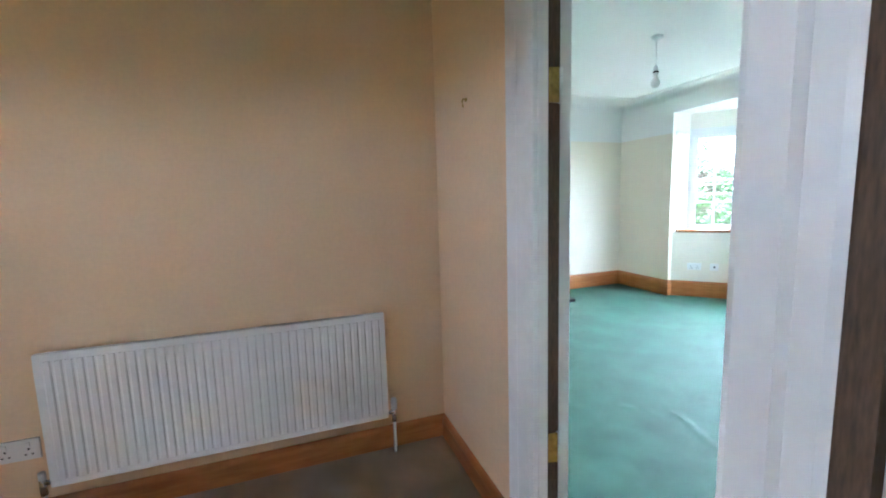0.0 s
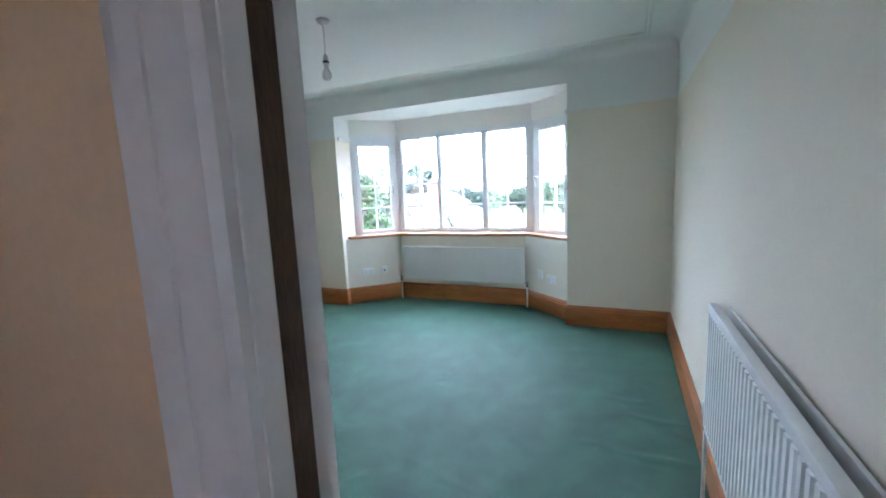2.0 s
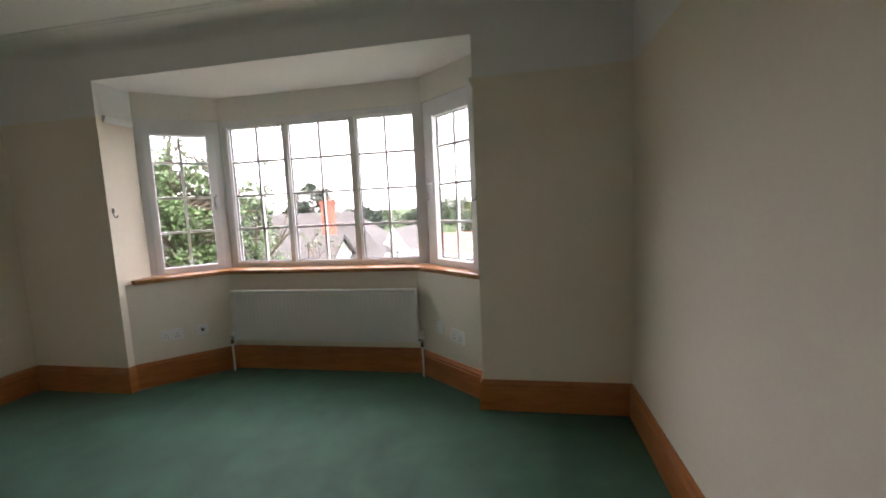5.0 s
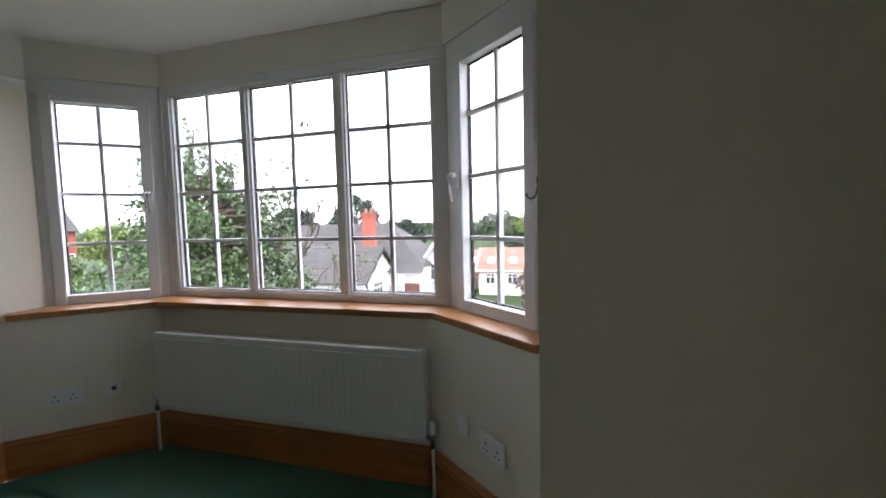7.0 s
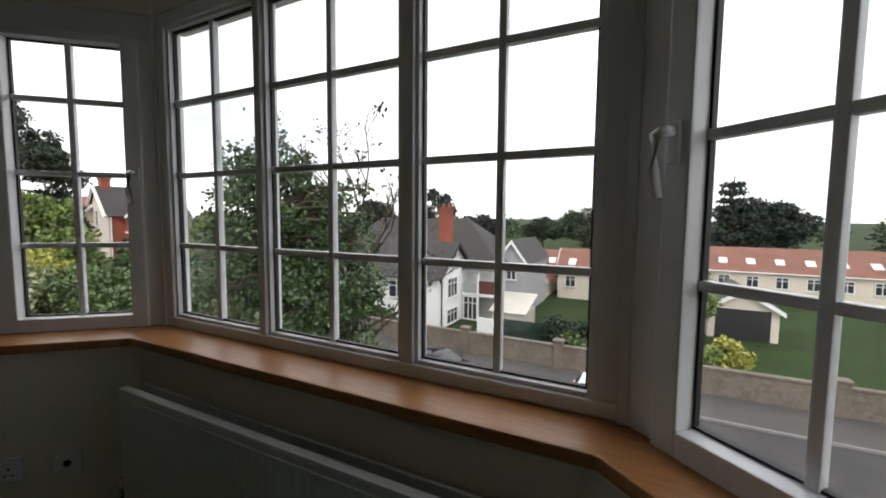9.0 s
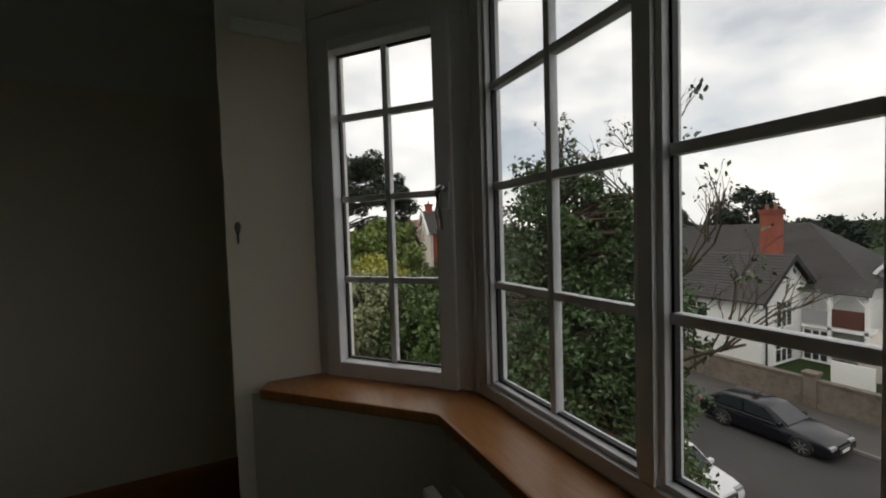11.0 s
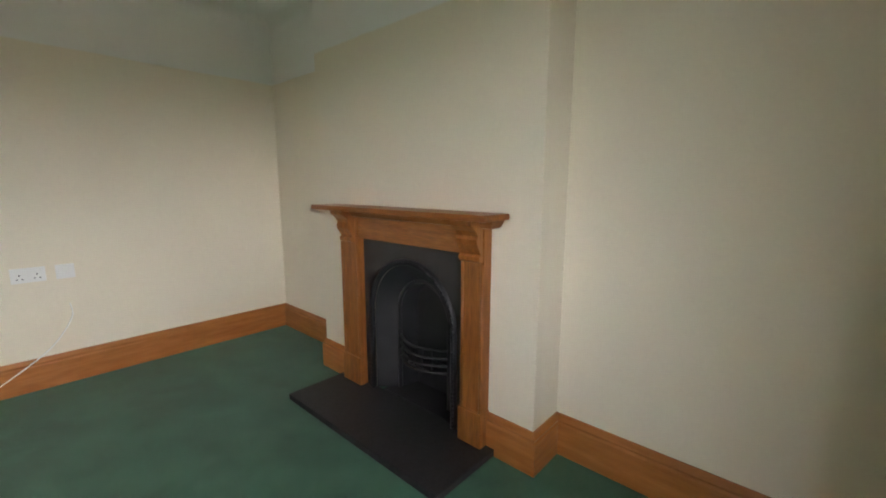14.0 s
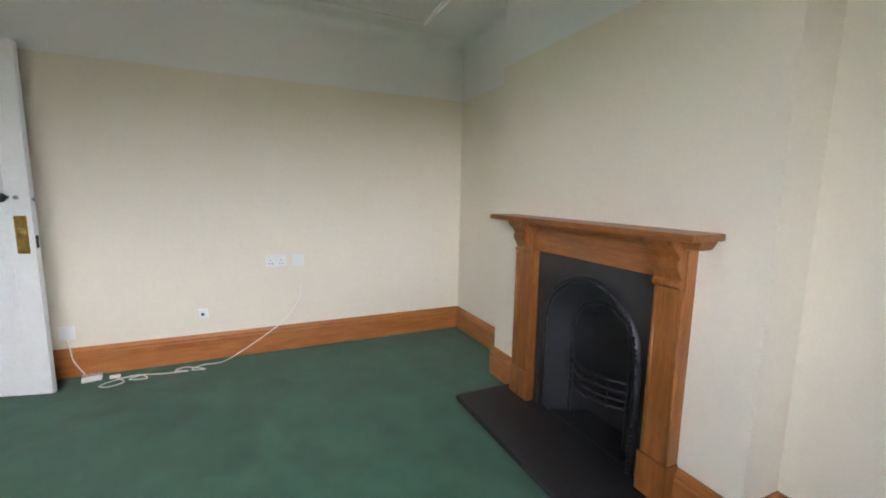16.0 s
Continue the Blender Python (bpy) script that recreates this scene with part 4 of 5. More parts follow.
g = Shape()
xs = [-2000, -400, -120, -60, -40, -30, -27, -25, -23, -21, -19, -17, -15, 0, 20, 60, 120, 400, 2000]
ys = [-400, -20, 0, 6, 12, 18, 24, 30, 40, 60, 120, 400, 2500]
n = len(ys)
g.add([(x, y, ground_z(x, y)) for x in xs for y in ys], [(i * n + j, (i + 1) * n + j, (i + 1) * n + j + 1, i * n + j + 1) for i in range(len(xs) - 1) for j in range(n - 1)])
structure("ground", g, M_GRASS, "grassy ground of the gardens around", "ground")


def strip(y0, y1, h, x0=-60, x1=60):
    """A band along the street that follows the slope, h above the ground."""
    s = Shape()
    row = [x for x in range(x0, x1 + 1, 2)]
    v, f = [], []
    for x in row:
        z = ground_z(x, 0)
        v += [(x, y0, z - 0.1), (x, y0, z + h), (x, y1, z + h), (x, y1, z - 0.1)]
    for i in range(len(row) - 1):
        f += [(i * 4 + j, i * 4 + j + 1, i * 4 + j + 5, i * 4 + j + 4) for j in range(3)]
    return s.add(v, f)


structure("road", strip(17.6, 26.0, 0.03), M_ROAD, "worn grey asphalt street", "road")
structure("pavement", strip(26.12, 29.1, 0.14), M_PAVE, "asphalt pavement beside the garden wall", "pavement")
structure("kerb", strip(26.0, 26.12, 0.15), M_KERB, "stone kerb", "kerb")
structure("pavement_near", strip(15.6, 17.6, 0.14), M_PAVE, "asphalt pavement on the house side", "pavement")

gw = thing("garden_wall", "weathered rendered garden wall with piers along the street", "garden wall")
part("wall", Shape().box(-40, 24, 29.1, 29.35, -7.75, -6.28), M_GARDENWALL, gw)
part("coping", Shape().box(-40, 24, 29.04, 29.41, -6.28, -6.17), M_GARDENWALL, gw, bevel=0.02)
for x in (-10.6, -4.6, 1.6, 8.0):
    pr = part("pier", Shape().box(x - 0.25, x + 0.25, 28.98, 29.48, -7.7, -5.98), M_GARDENWALL, gw, bevel=0.02)
    part("pier_cap", Shape().box(x - 0.31, x + 0.31, 28.92, 29.54, -5.98, -5.86), M_GARDENWALL, pr, bevel=0.03)


# ---- plants ----
def leaves(shape, centre, radius, count, size, rng, drop=0.0, shell=0.55):
    """Many small bent leaves in an uneven clump."""
    c = np.array(centre)
    d = rng.normal(size=(count, 3))
    d /= np.linalg.norm(d, axis=1)[:, None]
    rad = (shell + (1 - shell) * rng.random(count)) * (0.82 + 0.3 * np.sin(d[:, 0] * 5 + c[0]) * np.sin(d[:, 1] * 6 + c[1]) * np.cos(d[:, 2] * 5))
    p = c + d * rad[:, None] * np.array(radius)
    a = rng.normal(size=(count, 3)) + d * 0.5
    a /= np.linalg.norm(a, axis=1)[:, None]
    b = np.cross(a, rng.normal(size=(count, 3)))
    b /= np.linalg.norm(b, axis=1)[:, None] + 1e-9
    nn = np.cross(a, b)
    s = size * (0.6 + 0.8 * rng.random(count))[:, None]
    q = np.stack([p, p + a * s * 0.5 + b * s * 0.28 + nn * s * 0.1, p + a * s, p + a * s * 0.5 - b * s * 0.28 + nn * s * 0.1], 1).reshape(-1, 3)
    k = len(shape.v)
    shape.v += [tuple(r) for r in q.tolist()]
    shape.f += [(k + 4 * i, k + 4 * i + 1, k + 4 * i + 2, k + 4 * i + 3) for i in range(count)]


def foliage(name, shape, mat, parent, label=""):
    me = bpy.data.meshes.new(name)
    me.from_pydata(shape.v, [], shape.f)
    me.materials.append(mat)
    ob = new(name, me)
    ob.parent = parent
    return tagged(ob, label)


def tree(name, label, base, top, clumps, mat, seed, leaf=0.1, per=400, trunk_r=0.15, category="tree", shell=0.5):
    """Tapered trunk, a limb to every clump, and a crown of leaf clumps (centre, radius) in world metres."""
    rng = np.random.default_rng(seed)
    t = thing(name, label, category, base)
    o = Vector(base)
    ht = top - base[2]
    wob = [(0.12 * math.sin(i * 1.3 + seed), 0.12 * math.cos(i * 1.7 + seed), ht * i / 8) for i in range(9)]
    wob[0] = (0, 0, -0.1)
    tr = Shape().tube(wob, [trunk_r * (1 - 0.1 * i) for i in range(9)], 8)
    for c, r in clumps:
        e = Vector(c) - o
        zf = min(0.92, max(0.12, (e.z - 0.5 * max(r) - 0.3) / ht))
        i = int(zf * 8)
        f = zf * 8 - i
        s = Vector(wob[i]).lerp(Vector(wob[min(8, i + 1)]), f)
        mid = s.lerp(e, 0.5) + Vector((0, 0, 0.12 * (e - s).length))
        tr.tube([s, mid, e], [trunk_r * 0.35, trunk_r * 0.2, trunk_r * 0.08], 5)
    part("trunk", tr, M_BARK, t)
    s = Shape()
    for c, r in clumps:
        e = Vector(c) - o
        leaves(s, e, r, int(per * (r[0] * r[1] * r[2]) ** (2 / 3)), leaf, rng, shell=shell)
    foliage("crown", s, mat, t)
    return t


def cone_clumps(base, z0, z1, r0, r1, count, seed, size=(0.5, 0.9)):
    rng = random.Random(seed)
    out = []
    for i in range(count):
        f = (i + rng.random()) / count
        r = r0 + (r1 - r0) * f
        a = rng.random() * 6.283
        d = r * math.sqrt(rng.random())
        s = rng.uniform(*size) * (1 - 0.45 * f)
        out.append(((base[0] + d * math.cos(a), base[1] + d * math.sin(a), z0 + (z1 - z0) * f), (s, s, s * rng.uniform(0.7, 1.1))))
    return out


def dome_clumps(centre, radius, count, seed, size=(0.25, 0.45)):
    rng = random.Random(seed)
    out = []
    for i in range(count):
        z = rng.uniform(-0.6, 1)
        a = rng.random() * 6.283
        k = math.sqrt(max(0, 1 - z * z)) * rng.uniform(0.55, 1)
        s = rng.uniform(*size) * (radius[0] + radius[2]) / 2
        out.append(((centre[0] + radius[0] * k * math.cos(a), centre[1] + radius[1] * k * math.sin(a), centre[2] + radius[2] * z * rng.uniform(0.7, 1)), (s, s, s * 0.8)))
    return out


# the holly before the bay, in two leaders, and a thin deciduous tree beside it
HB = (-7.2, 11.1, -7.7)
cl = cone_clumps(HB, -7.2, 2.5, 3.3, 0.8, 260, 5, (0.45, 0.85)) + [((-7.0, 11.0, 3.25), (0.2, 0.2, 0.42)), ((-7.1, 11.1, 2.7), (0.34, 0.34, 0.5)), ((-7.6, 11.2, 2.35), (0.32, 0.32, 0.4)), ((-6.5, 11.2, 2.2), (0.3, 0.3, 0.4))]
cl += cone_clumps((-6.05, 11.8, 0), -7.0, 1.9, 2.2, 0.6, 170, 8, (0.4, 0.7))
cl += cone_clumps((-9.6, 11.3, 0), -7.0, 0.3, 1.6, 0.7, 70, 9, (0.5, 0.8))
tree("holly_tree", "tall dark green holly tree with glossy leaves before the house", HB, 3.0, cl, M_HOLLY, 3, 0.105, 1050, 0.2)


def bare_tree(at, top, seed):
    """A thin tree of upright forking twigs with a few leaves."""
    rng = random.Random(seed)
    t = thing("thin_tree", "thin half-bare tree with forking twigs and few leaves", "tree", at)
    s, tips = Shape(), []

    def grow(p, d, length, r, level):
        e = p + d * length
        m = p.lerp(e, 0.5) + Vector((rng.uniform(-1, 1), rng.uniform(-1, 1), 0.3)) * length * 0.06
        s.tube([p, m, e], [r, r * 0.8, r * 0.6], 5)
        if level == 0:
            tips.append(e)
            return
        for k in range(3 if level > 1 else 4):
            nd = (d + Vector((rng.uniform(-1, 1), rng.uniform(-1, 1), rng.uniform(-0.25, 0.6))) * 0.75).normalized()
            grow(p.lerp(e, rng.uniform(0.45, 1.0)), nd, length * rng.uniform(0.5, 0.72), r * 0.55, level - 1)

    ht = top - at[2]
    s.tube([(0, 0, -0.1), (0.1, 0, ht * 0.3), (0.0, 0.1, ht * 0.62)], [0.14, 0.11, 0.07], 7)
    grow(Vector((0.0, 0.1, ht * 0.60)), Vector((0.05, 0, 1)), ht * 0.2, 0.05, 4)
    for z, dx in ((0.55, 1), (0.6, -0.6), (0.66, 0.8), (0.5, 0.4)):
        grow(Vector((0.03, 0.06, ht * z)), Vector((dx, rng.uniform(-0.5, 0.5), 0.55)).normalized(), ht * 0.15, 0.035, 3)
    part("branches", s, M_BARK, t)
    lf = Shape()
    g2 = np.random.default_rng(seed)
    for e in tips[::3]:
        leaves(lf, e, (0.10, 0.10, 0.10), 4, 0.09, g2)
    foliage("leaves", lf, M_HOLLY, t)


bare_tree((-5.85, 12.0, -7.7), 3.85, 4)

# hedges and bushes of the gardens to the west
tree("laurel_bush", "broad green laurel bush in the garden", (-17.5, 12.4, ground_z(-17.5, 0)), -2.4, dome_clumps((-17.5, 12.4, -3.6), (3.0, 2.6, 2.6), 60, 12), M_LAUREL, 12, 0.22, 420, 0.12, "bush")
tree("variegated_hedge", "clipped pale variegated hedge", (-19.5, 9.6, ground_z(-19.5, 0)), -2.2, dome_clumps((-19.5, 9.6, -2.9), (2.6, 2.6, 2.5), 55, 13), M_PALELEAF, 13, 0.2, 420, 0.12, "hedge")
tree("golden_hedge", "yellow-green hedge catching the light", (-25.5, 12.2, ground_z(-25.5, 0)), -1.2, dome_clumps((-25.5, 12.2, -2.4), (3.2, 3.0, 2.0), 50, 14), M_YELLOWLEAF, 14, 0.24, 420, 0.12, "hedge")
tree("garden_tree", "light green garden tree behind the hedge", (-31.0, 14.3, -4.5), 1.2, dome_clumps((-31.0, 14.3, -0.6), (4.2, 3.4, 2.4), 50, 15), M_LIGHTLEAF, 15, 0.3, 330, 0.2)
tree("birch_tree", "tall dark drooping tree", (-38.0, 13.0, -4.5), 7.4, dome_clumps((-37.0, 14.6, 2.2), (3.6, 5.2, 6.4), 150, 16, (0.10, 0.24)), M_DARKLEAF, 16, 0.24, 460, 0.3)
tree("garden_bush", "leafy bush before the brick house", (-36.5, 24.0, -4.5), -1.8, dome_clumps((-36.5, 24.0, -2.9), (3.6, 3.0, 2.0), 36, 17), M_LAUREL, 17, 0.3, 330, 0.15, "bush")
tree("garden_bush", "leafy bush beside the street", (-24.0, 21.0, ground_z(-24, 0)), -4.0, dome_clumps((-24.0, 21.0, -4.8), (3.6, 2.6, 2.0), 36, 18), M_LIGHTLEAF, 18, 0.3, 330, 0.15, "bush")
gp = thing("gate_post", "stone gate post with a ball finial", "gate post", (-16.2, 8.4, ground_z(-16.2, 0)))
part("post", Shape().box(-0.16, 0.16, -0.16, 0.16, -0.1, 5.0), M_KERB, gp, bevel=0.02)
part("finial", Shape().lathe([(0.05, 5.0), (0.12, 5.03), (0.06, 5.08), (0.13, 5.15), (0.17, 5.26), (0.13, 5.37), (0.02, 5.42)], pose(0, 0, 0), 14), M_KERB, gp, smooth=True)

# gardens across the street
for i, (x, y, z, r, mat, nm, lab, cat) in enumerate((
        (-0.6, 40.0, -5.2, (2.6, 2.0, 2.4), M_PURPLE, "purple_tree", "purple-leaved garden tree beyond the street", "tree"), (2.6, 41.0, -4.8, (1.9, 1.8, 2.6), M_LIGHTLEAF, "garden_tree", "green garden tree beside the garage", "tree"),
        (-2.0, 31.5, -6.6, (2.6, 1.3, 0.9), M_LAUREL, "garden_shrub", "low green shrubs behind the garden wall", "bush"), (1.5, 32.0, -6.7, (2.2, 1.3, 1.0), M_LIGHTLEAF, "garden_shrub", "low green shrubs behind the garden wall", "bush"),
        (4.2, 33.0, -6.6, (1.1, 0.9, 1.0), M_YELLOWLEAF, "garden_shrub", "yellow-green shrub behind the garden wall", "bush"), (-5.2, 33.5, -6.7, (2.0, 1.4, 1.0), M_DARKLEAF, "garden_shrub", "dark shrub behind the garden wall", "bush"))):
    tree(nm, lab, (x, y, -7.7), z + r[2] * 0.5, dome_clumps((x, y, z), r, 30, 30 + i), mat, 30 + i, 0.24, 330, 0.1, cat)
# big trees far behind
for i, (x, y, zt, w, mat, nm, lab) in enumerate((
        (-39.0, 78.0, 6.2, 5.0, M_CONIFER, "pine_tree", "dark spreading pine behind the roofs"), (-31.0, 80.0, 1.5, 6.0, M_CONIFER, "dark_tree", "dark round tree behind the roofs"), (-21.0, 95.0, 1.2, 4.0, M_DARKLEAF, "dark_tree", "dark tree in the distance"),
        (-12.0, 92.0, 2.6, 7.0, M_FARLEAF, "far_tree", "broad green tree behind the red roofs"), (-4.5, 92.0, 3.2, 6.0, M_LIGHTLEAF, "far_tree", "light green tree behind the red roofs"), (2.2, 88.0, 4.2, 6.2, M_CONIFER, "dark_tree", "dark round tree behind the red roofs"),
        (16.0, 86.0, 4.0, 6.5, M_CONIFER, "dark_tree", "dark tree behind the red roofs"), (-58.0, 84.0, 5.2, 5.0, M_CONIFER, "pine_tree", "dark conifer in the distance"),
        (-50.0, 46.0, 0.6, 5.0, M_FARLEAF, "far_tree", "leafy tree in distant gardens"), (-60.0, 47.0, 1.6, 5.5, M_LIGHTLEAF, "far_tree", "light green tree in distant gardens"), (-47.0, 58.0, 1.2, 6.0, M_DARKLEAF, "far_tree", "dark leafy tree in distant gardens"), (-66.0, 62.0, 2.2, 7.0, M_FARLEAF, "far_tree", "broad tree in distant gardens"))):
    hh = zt + 7.7
    tree(nm, lab, (x, y, -7.7), zt - 1, dome_clumps((x, y, zt - hh * 0.33), (w, w * 0.8, hh * 0.33), 46, 60 + i, (0.2, 0.36)), mat, 60 + i, 0.5, 120, 0.4)
cb = (11.5, 84.0, -7.7)
cc = []
rr = random.Random(77)
for k in range(9):
    z = -2.5 + k * 1.15
    for a in range(6):
        t_ = a * 1.05 + k * 0.5 + rr.random() * 0.4
        d = (5.2 - 0.5 * k) * rr.uniform(0.5, 1)
        cc.append(((cb[0] + d * math.cos(t_), cb[1] + d * math.sin(t_), z + rr.uniform(-0.2, 0.2)), (1.5 - 0.09 * k, 1.5 - 0.09 * k, 0.35)))
tree("cedar_tree", "tall cedar with flat tiered branches", cb, 8.2, cc, M_CONIFER, 9, 0.5, 150, 0.45)
far = Shape()
rg = np.random.default_rng(5)
for k in range(150):
    x = -260 + k * 3.6 + rg.uniform(-2, 2)
    y = 150 + 30 * math.sin(k * 0.7)
    h = 7.2 + 2.0 * math.sin(k * 0.9) + rg.uniform(0, 1.8)
    leaves(far, (x, y, -7.7 + h * 0.5), (4.0, 3.0, h * 0.55), 240, 1.3, rg)
me = bpy.data.meshes.new("far_woods")
me.from_pydata(far.v, [], far.f)
me.materials.append(M_FARLEAF)
tagged(new("far_woods", me), "belt of distant woods on the horizon", "woods", kind="stuff")


# ---- houses ----
def facade_window(parent, m, w, h, cols=2, rows=2, bars=M_WHITETRIM):
    """Window on a wall: m puts local x along the wall, y into it, z up; its foot in the middle."""
    wd = part("window", Shape().box(-w / 2, w / 2, -0.03, 0.06, 0, h).moved(m), M_WINDARK, parent)
    fr = Shape().box(-w / 2 - 0.07, w / 2 + 0.07, -0.06, 0.02, h, h + 0.08).box(-w / 2 - 0.07, -w / 2, -0.06, 0.02, 0, h).box(w / 2, w / 2 + 0.07, -0.06, 0.02, 0, h)
    for c in range(1, cols):
        x = -w / 2 + w * c / cols
        fr.box(x - 0.035, x + 0.035, -0.055, -0.02, 0, h)
    for r in range(1, rows):
        z = h * (0.45 + 0.55 * r / rows) if rows == 2 else h * r / rows
        fr.box(-w / 2, w / 2, -0.052, -0.02, z - 0.03, z + 0.03)
    part("frame", fr.moved(m), bars, wd)
    part("sill", Shape().box(-w / 2 - 0.12, w / 2 + 0.12, -0.14, 0.02, -0.1, 0).moved(m), bars, wd)
    return wd


def slope(shape, a, b, c, d, course=0.28, lift=0.03):
    """A roof slope a-b (eave) to d-c (ridge) laid in overlapping courses of tiles."""
    a, b, c, d = Vector(a), Vector(b), Vector(c), Vector(d)
    up = max((d - a).length, (c - b).length)
    rows_ = max(3, int(up / course))
    nrm = (b - a).cross(d - a)
    nrm = nrm.normalized() if nrm.length > 1e-6 else (b - a).cross(c - a).normalized()
    if nrm.z < 0:
        nrm = -nrm
    for r in range(rows_):
        f0, f1 = r / rows_, min(1, (r + 1.12) / rows_)
        l0, r0, l1, r1 = a.lerp(d, f0), b.lerp(c, f0), a.lerp(d, f1), b.lerp(c, f1)
        cells = max(1, int((r0 - l0).length / 1.1))
        for k in range(cells):
            g0, g1 = k / cells, (k + 1) / cells
            q = [l0.lerp(r0, g0) + nrm * lift, l0.lerp(r0, g1) + nrm * lift, l1.lerp(r1, g1), l1.lerp(r1, g0)]
            low = [l0.lerp(r0, g0) - nrm * 0.02, l0.lerp(r0, g1) - nrm * 0.02]
            shape.add(q + low, [(0, 1, 2, 3), (4, 5, 1, 0)])
    return shape


def gable_block(parent, x0, x1, y0, y1, z0, eave, ridge, axis, wall, roof, trim=M_BLACKTRIM, over=0.3):
    """Walls with gables and a two-slope roof; axis: the way that the ridge runs."""
    if axis == "x":
        ym = (y0 + y1) / 2
        sec = [(y0, z0), (y1, z0), (y1, eave), (ym, ridge), (y0, eave)]
        part("wall", Shape().prism(sec, x0, x1, Matrix(((0, 0, 1, 0), (1, 0, 0, 0), (0, 1, 0, 0), (0, 0, 0, 1)))), wall, parent)
        k = (ridge - eave) / (ym - y0)
        lo = eave - over * k + 0.08
        rf = Shape()
        slope(rf, (x0 - over, y0 - over, lo), (x1 + over, y0 - over, lo), (x1 + over, ym, ridge + 0.08), (x0 - over, ym, ridge + 0.08))
        slope(rf, (x0 - over, y1 + over, lo), (x1 + over, y1 + over, lo), (x1 + over, ym, ridge + 0.08), (x0 - over, ym, ridge + 0.08))
        part("roof", rf, roof, parent)
        for x in (x0 - over, x1 + over):
            for ya in (y0 - over, y1 + over):
                part("barge_board", Shape().add([(x + dx, yy, zz) for dx in (-0.04, 0.04) for yy, zz in ((ya, lo - 0.3), (ym, ridge - 0.24), (ym, ridge + 0.1), (ya, lo + 0.03))],
                     [(0, 1, 2, 3), (7, 6, 5, 4), (0, 4, 5, 1), (1, 5, 6, 2), (2, 6, 7, 3), (3, 7, 4, 0)]), trim, parent)
        part("gutter", Shape().tube([(x0 - over, y0 - over - 0.05, lo - 0.03), (x1 + over, y0 - over - 0.05, lo - 0.03)], 0.06, 6), M_BLACKTRIM if trim is M_BLACKTRIM else M_WHITETRIM, parent)
    else:
        xm = (x0 + x1) / 2
        sec = [(x0, z0), (x1, z0), (x1, eave), (xm, ridge), (x0, eave)]
        part("wall", Shape().prism(sec, y0, y1, Matrix(((1, 0, 0, 0), (0, 0, 1, 0), (0, 1, 0, 0), (0, 0, 0, 1)))), wall, parent)
        k = (ridge - eave) / (xm - x0)
        lo = eave - over * k + 0.08
        rf = Shape()
        slope(rf, (x0 - over, y0 - over, lo), (x0 - over, y1, lo), (xm, y1, ridge + 0.08), (xm, y0 - over, ridge + 0.08))
        slope(rf, (x1 + over, y0 - over, lo), (x1 + over, y1, lo), (xm, y1, ridge + 0.08), (xm, y0 - over, ridge + 0.08))
        part("roof", rf, roof, parent)
        y = y0 - over
        for xa in (x0 - over, x1 + over):
            part("barge_board", Shape().add([(xx, y + dy, zz) for dy in (-0.04, 0.04) for xx, zz in ((xa, lo - 0.3), (xm, ridge - 0.24), (xm, ridge + 0.1), (xa, lo + 0.03))],
                 [(0, 1, 2, 3), (7, 6, 5, 4), (0, 4, 5, 1), (1, 5, 6, 2), (2, 6, 7, 3), (3, 7, 4, 0)]), trim, parent)


def chimney(parent, x, y, z0, z1, w=0.45, d=0.35, pots=2):
    c = part("chimney", Shape().box(x - w, x + w, y - d, y + d, z0, z1).box(x - w - 0.06, x + w + 0.06, y - d - 0.06, y + d + 0.06, z1 - 0.28, z1 - 0.12).box(x - w - 0.1, x + w + 0.1, y - d - 0.1, y + d + 0.1, z1 - 0.12, z1), M_BRICK, parent, "red brick chimney stack")
    for k in range(pots):
        part("chimney_pot", Shape().lathe([(0.14, 0), (0.12, 0.1), (0.11, 0.35), (0.13, 0.4)], pose(x + (k - (pots - 1) / 2) * 0.5, y, z1), 10), M_ROOFTILE, c)


E_ = Matrix.Rotation(math.pi / 2, 4, "Z")
wh = thing("white_house", "white rendered house with slate roofs and a black-trimmed gable", "house")
gable_block(wh, -25.0, -14.7, 33.0, 39.2, -7.7, -3.25, -0.85, "x", M_RENDER, M_ROOFSLATE, M_BLACKTRIM, 0.45)
facade_window(wh, Matrix.Translation((-14.68, 35.6, -5.3)) @ E_, 1.7, 1.5, 3, 2)
facade_window(wh, Matrix.Translation((-14.68, 35.6, -7.5)) @ E_, 1.9, 1.1, 3, 2)
facade_window(wh, Matrix.Translation((-18.5, 32.98, -5.3)), 1.4, 1.3, 2, 2)
part("downpipe", Shape().tube([(-14.62, 33.2, -3.4), (-14.62, 33.6, -3.9), (-14.62, 33.6, -7.6)], 0.06, 8), M_BLACKTRIM, wh)
# main roof behind, hipped
part("main_wall", Shape().box(-31.0, -12.0, 39.25, 47.0, -7.7, -2.9), M_RENDER, wh)
hip = Shape()
slope(hip, (-31.4, 38.8, -2.9), (-11.6, 38.8, -2.9), (-16.5, 43.0, 1.15), (-27.0, 43.0, 1.15))
slope(hip, (-11.6, 38.8, -2.9), (-11.6, 47.4, -2.9), (-16.5, 43.2, 1.15), (-16.5, 43.0, 1.15))
slope(hip, (-31.4, 47.4, -2.9), (-11.6, 47.4, -2.9), (-16.5, 43.2, 1.15), (-27.0, 43.2, 1.15))
part("main_roof", hip, M_ROOFSLATE, wh)
chimney(wh, -16.3, 37.6, -2.6, 2.15, 0.5, 0.42)
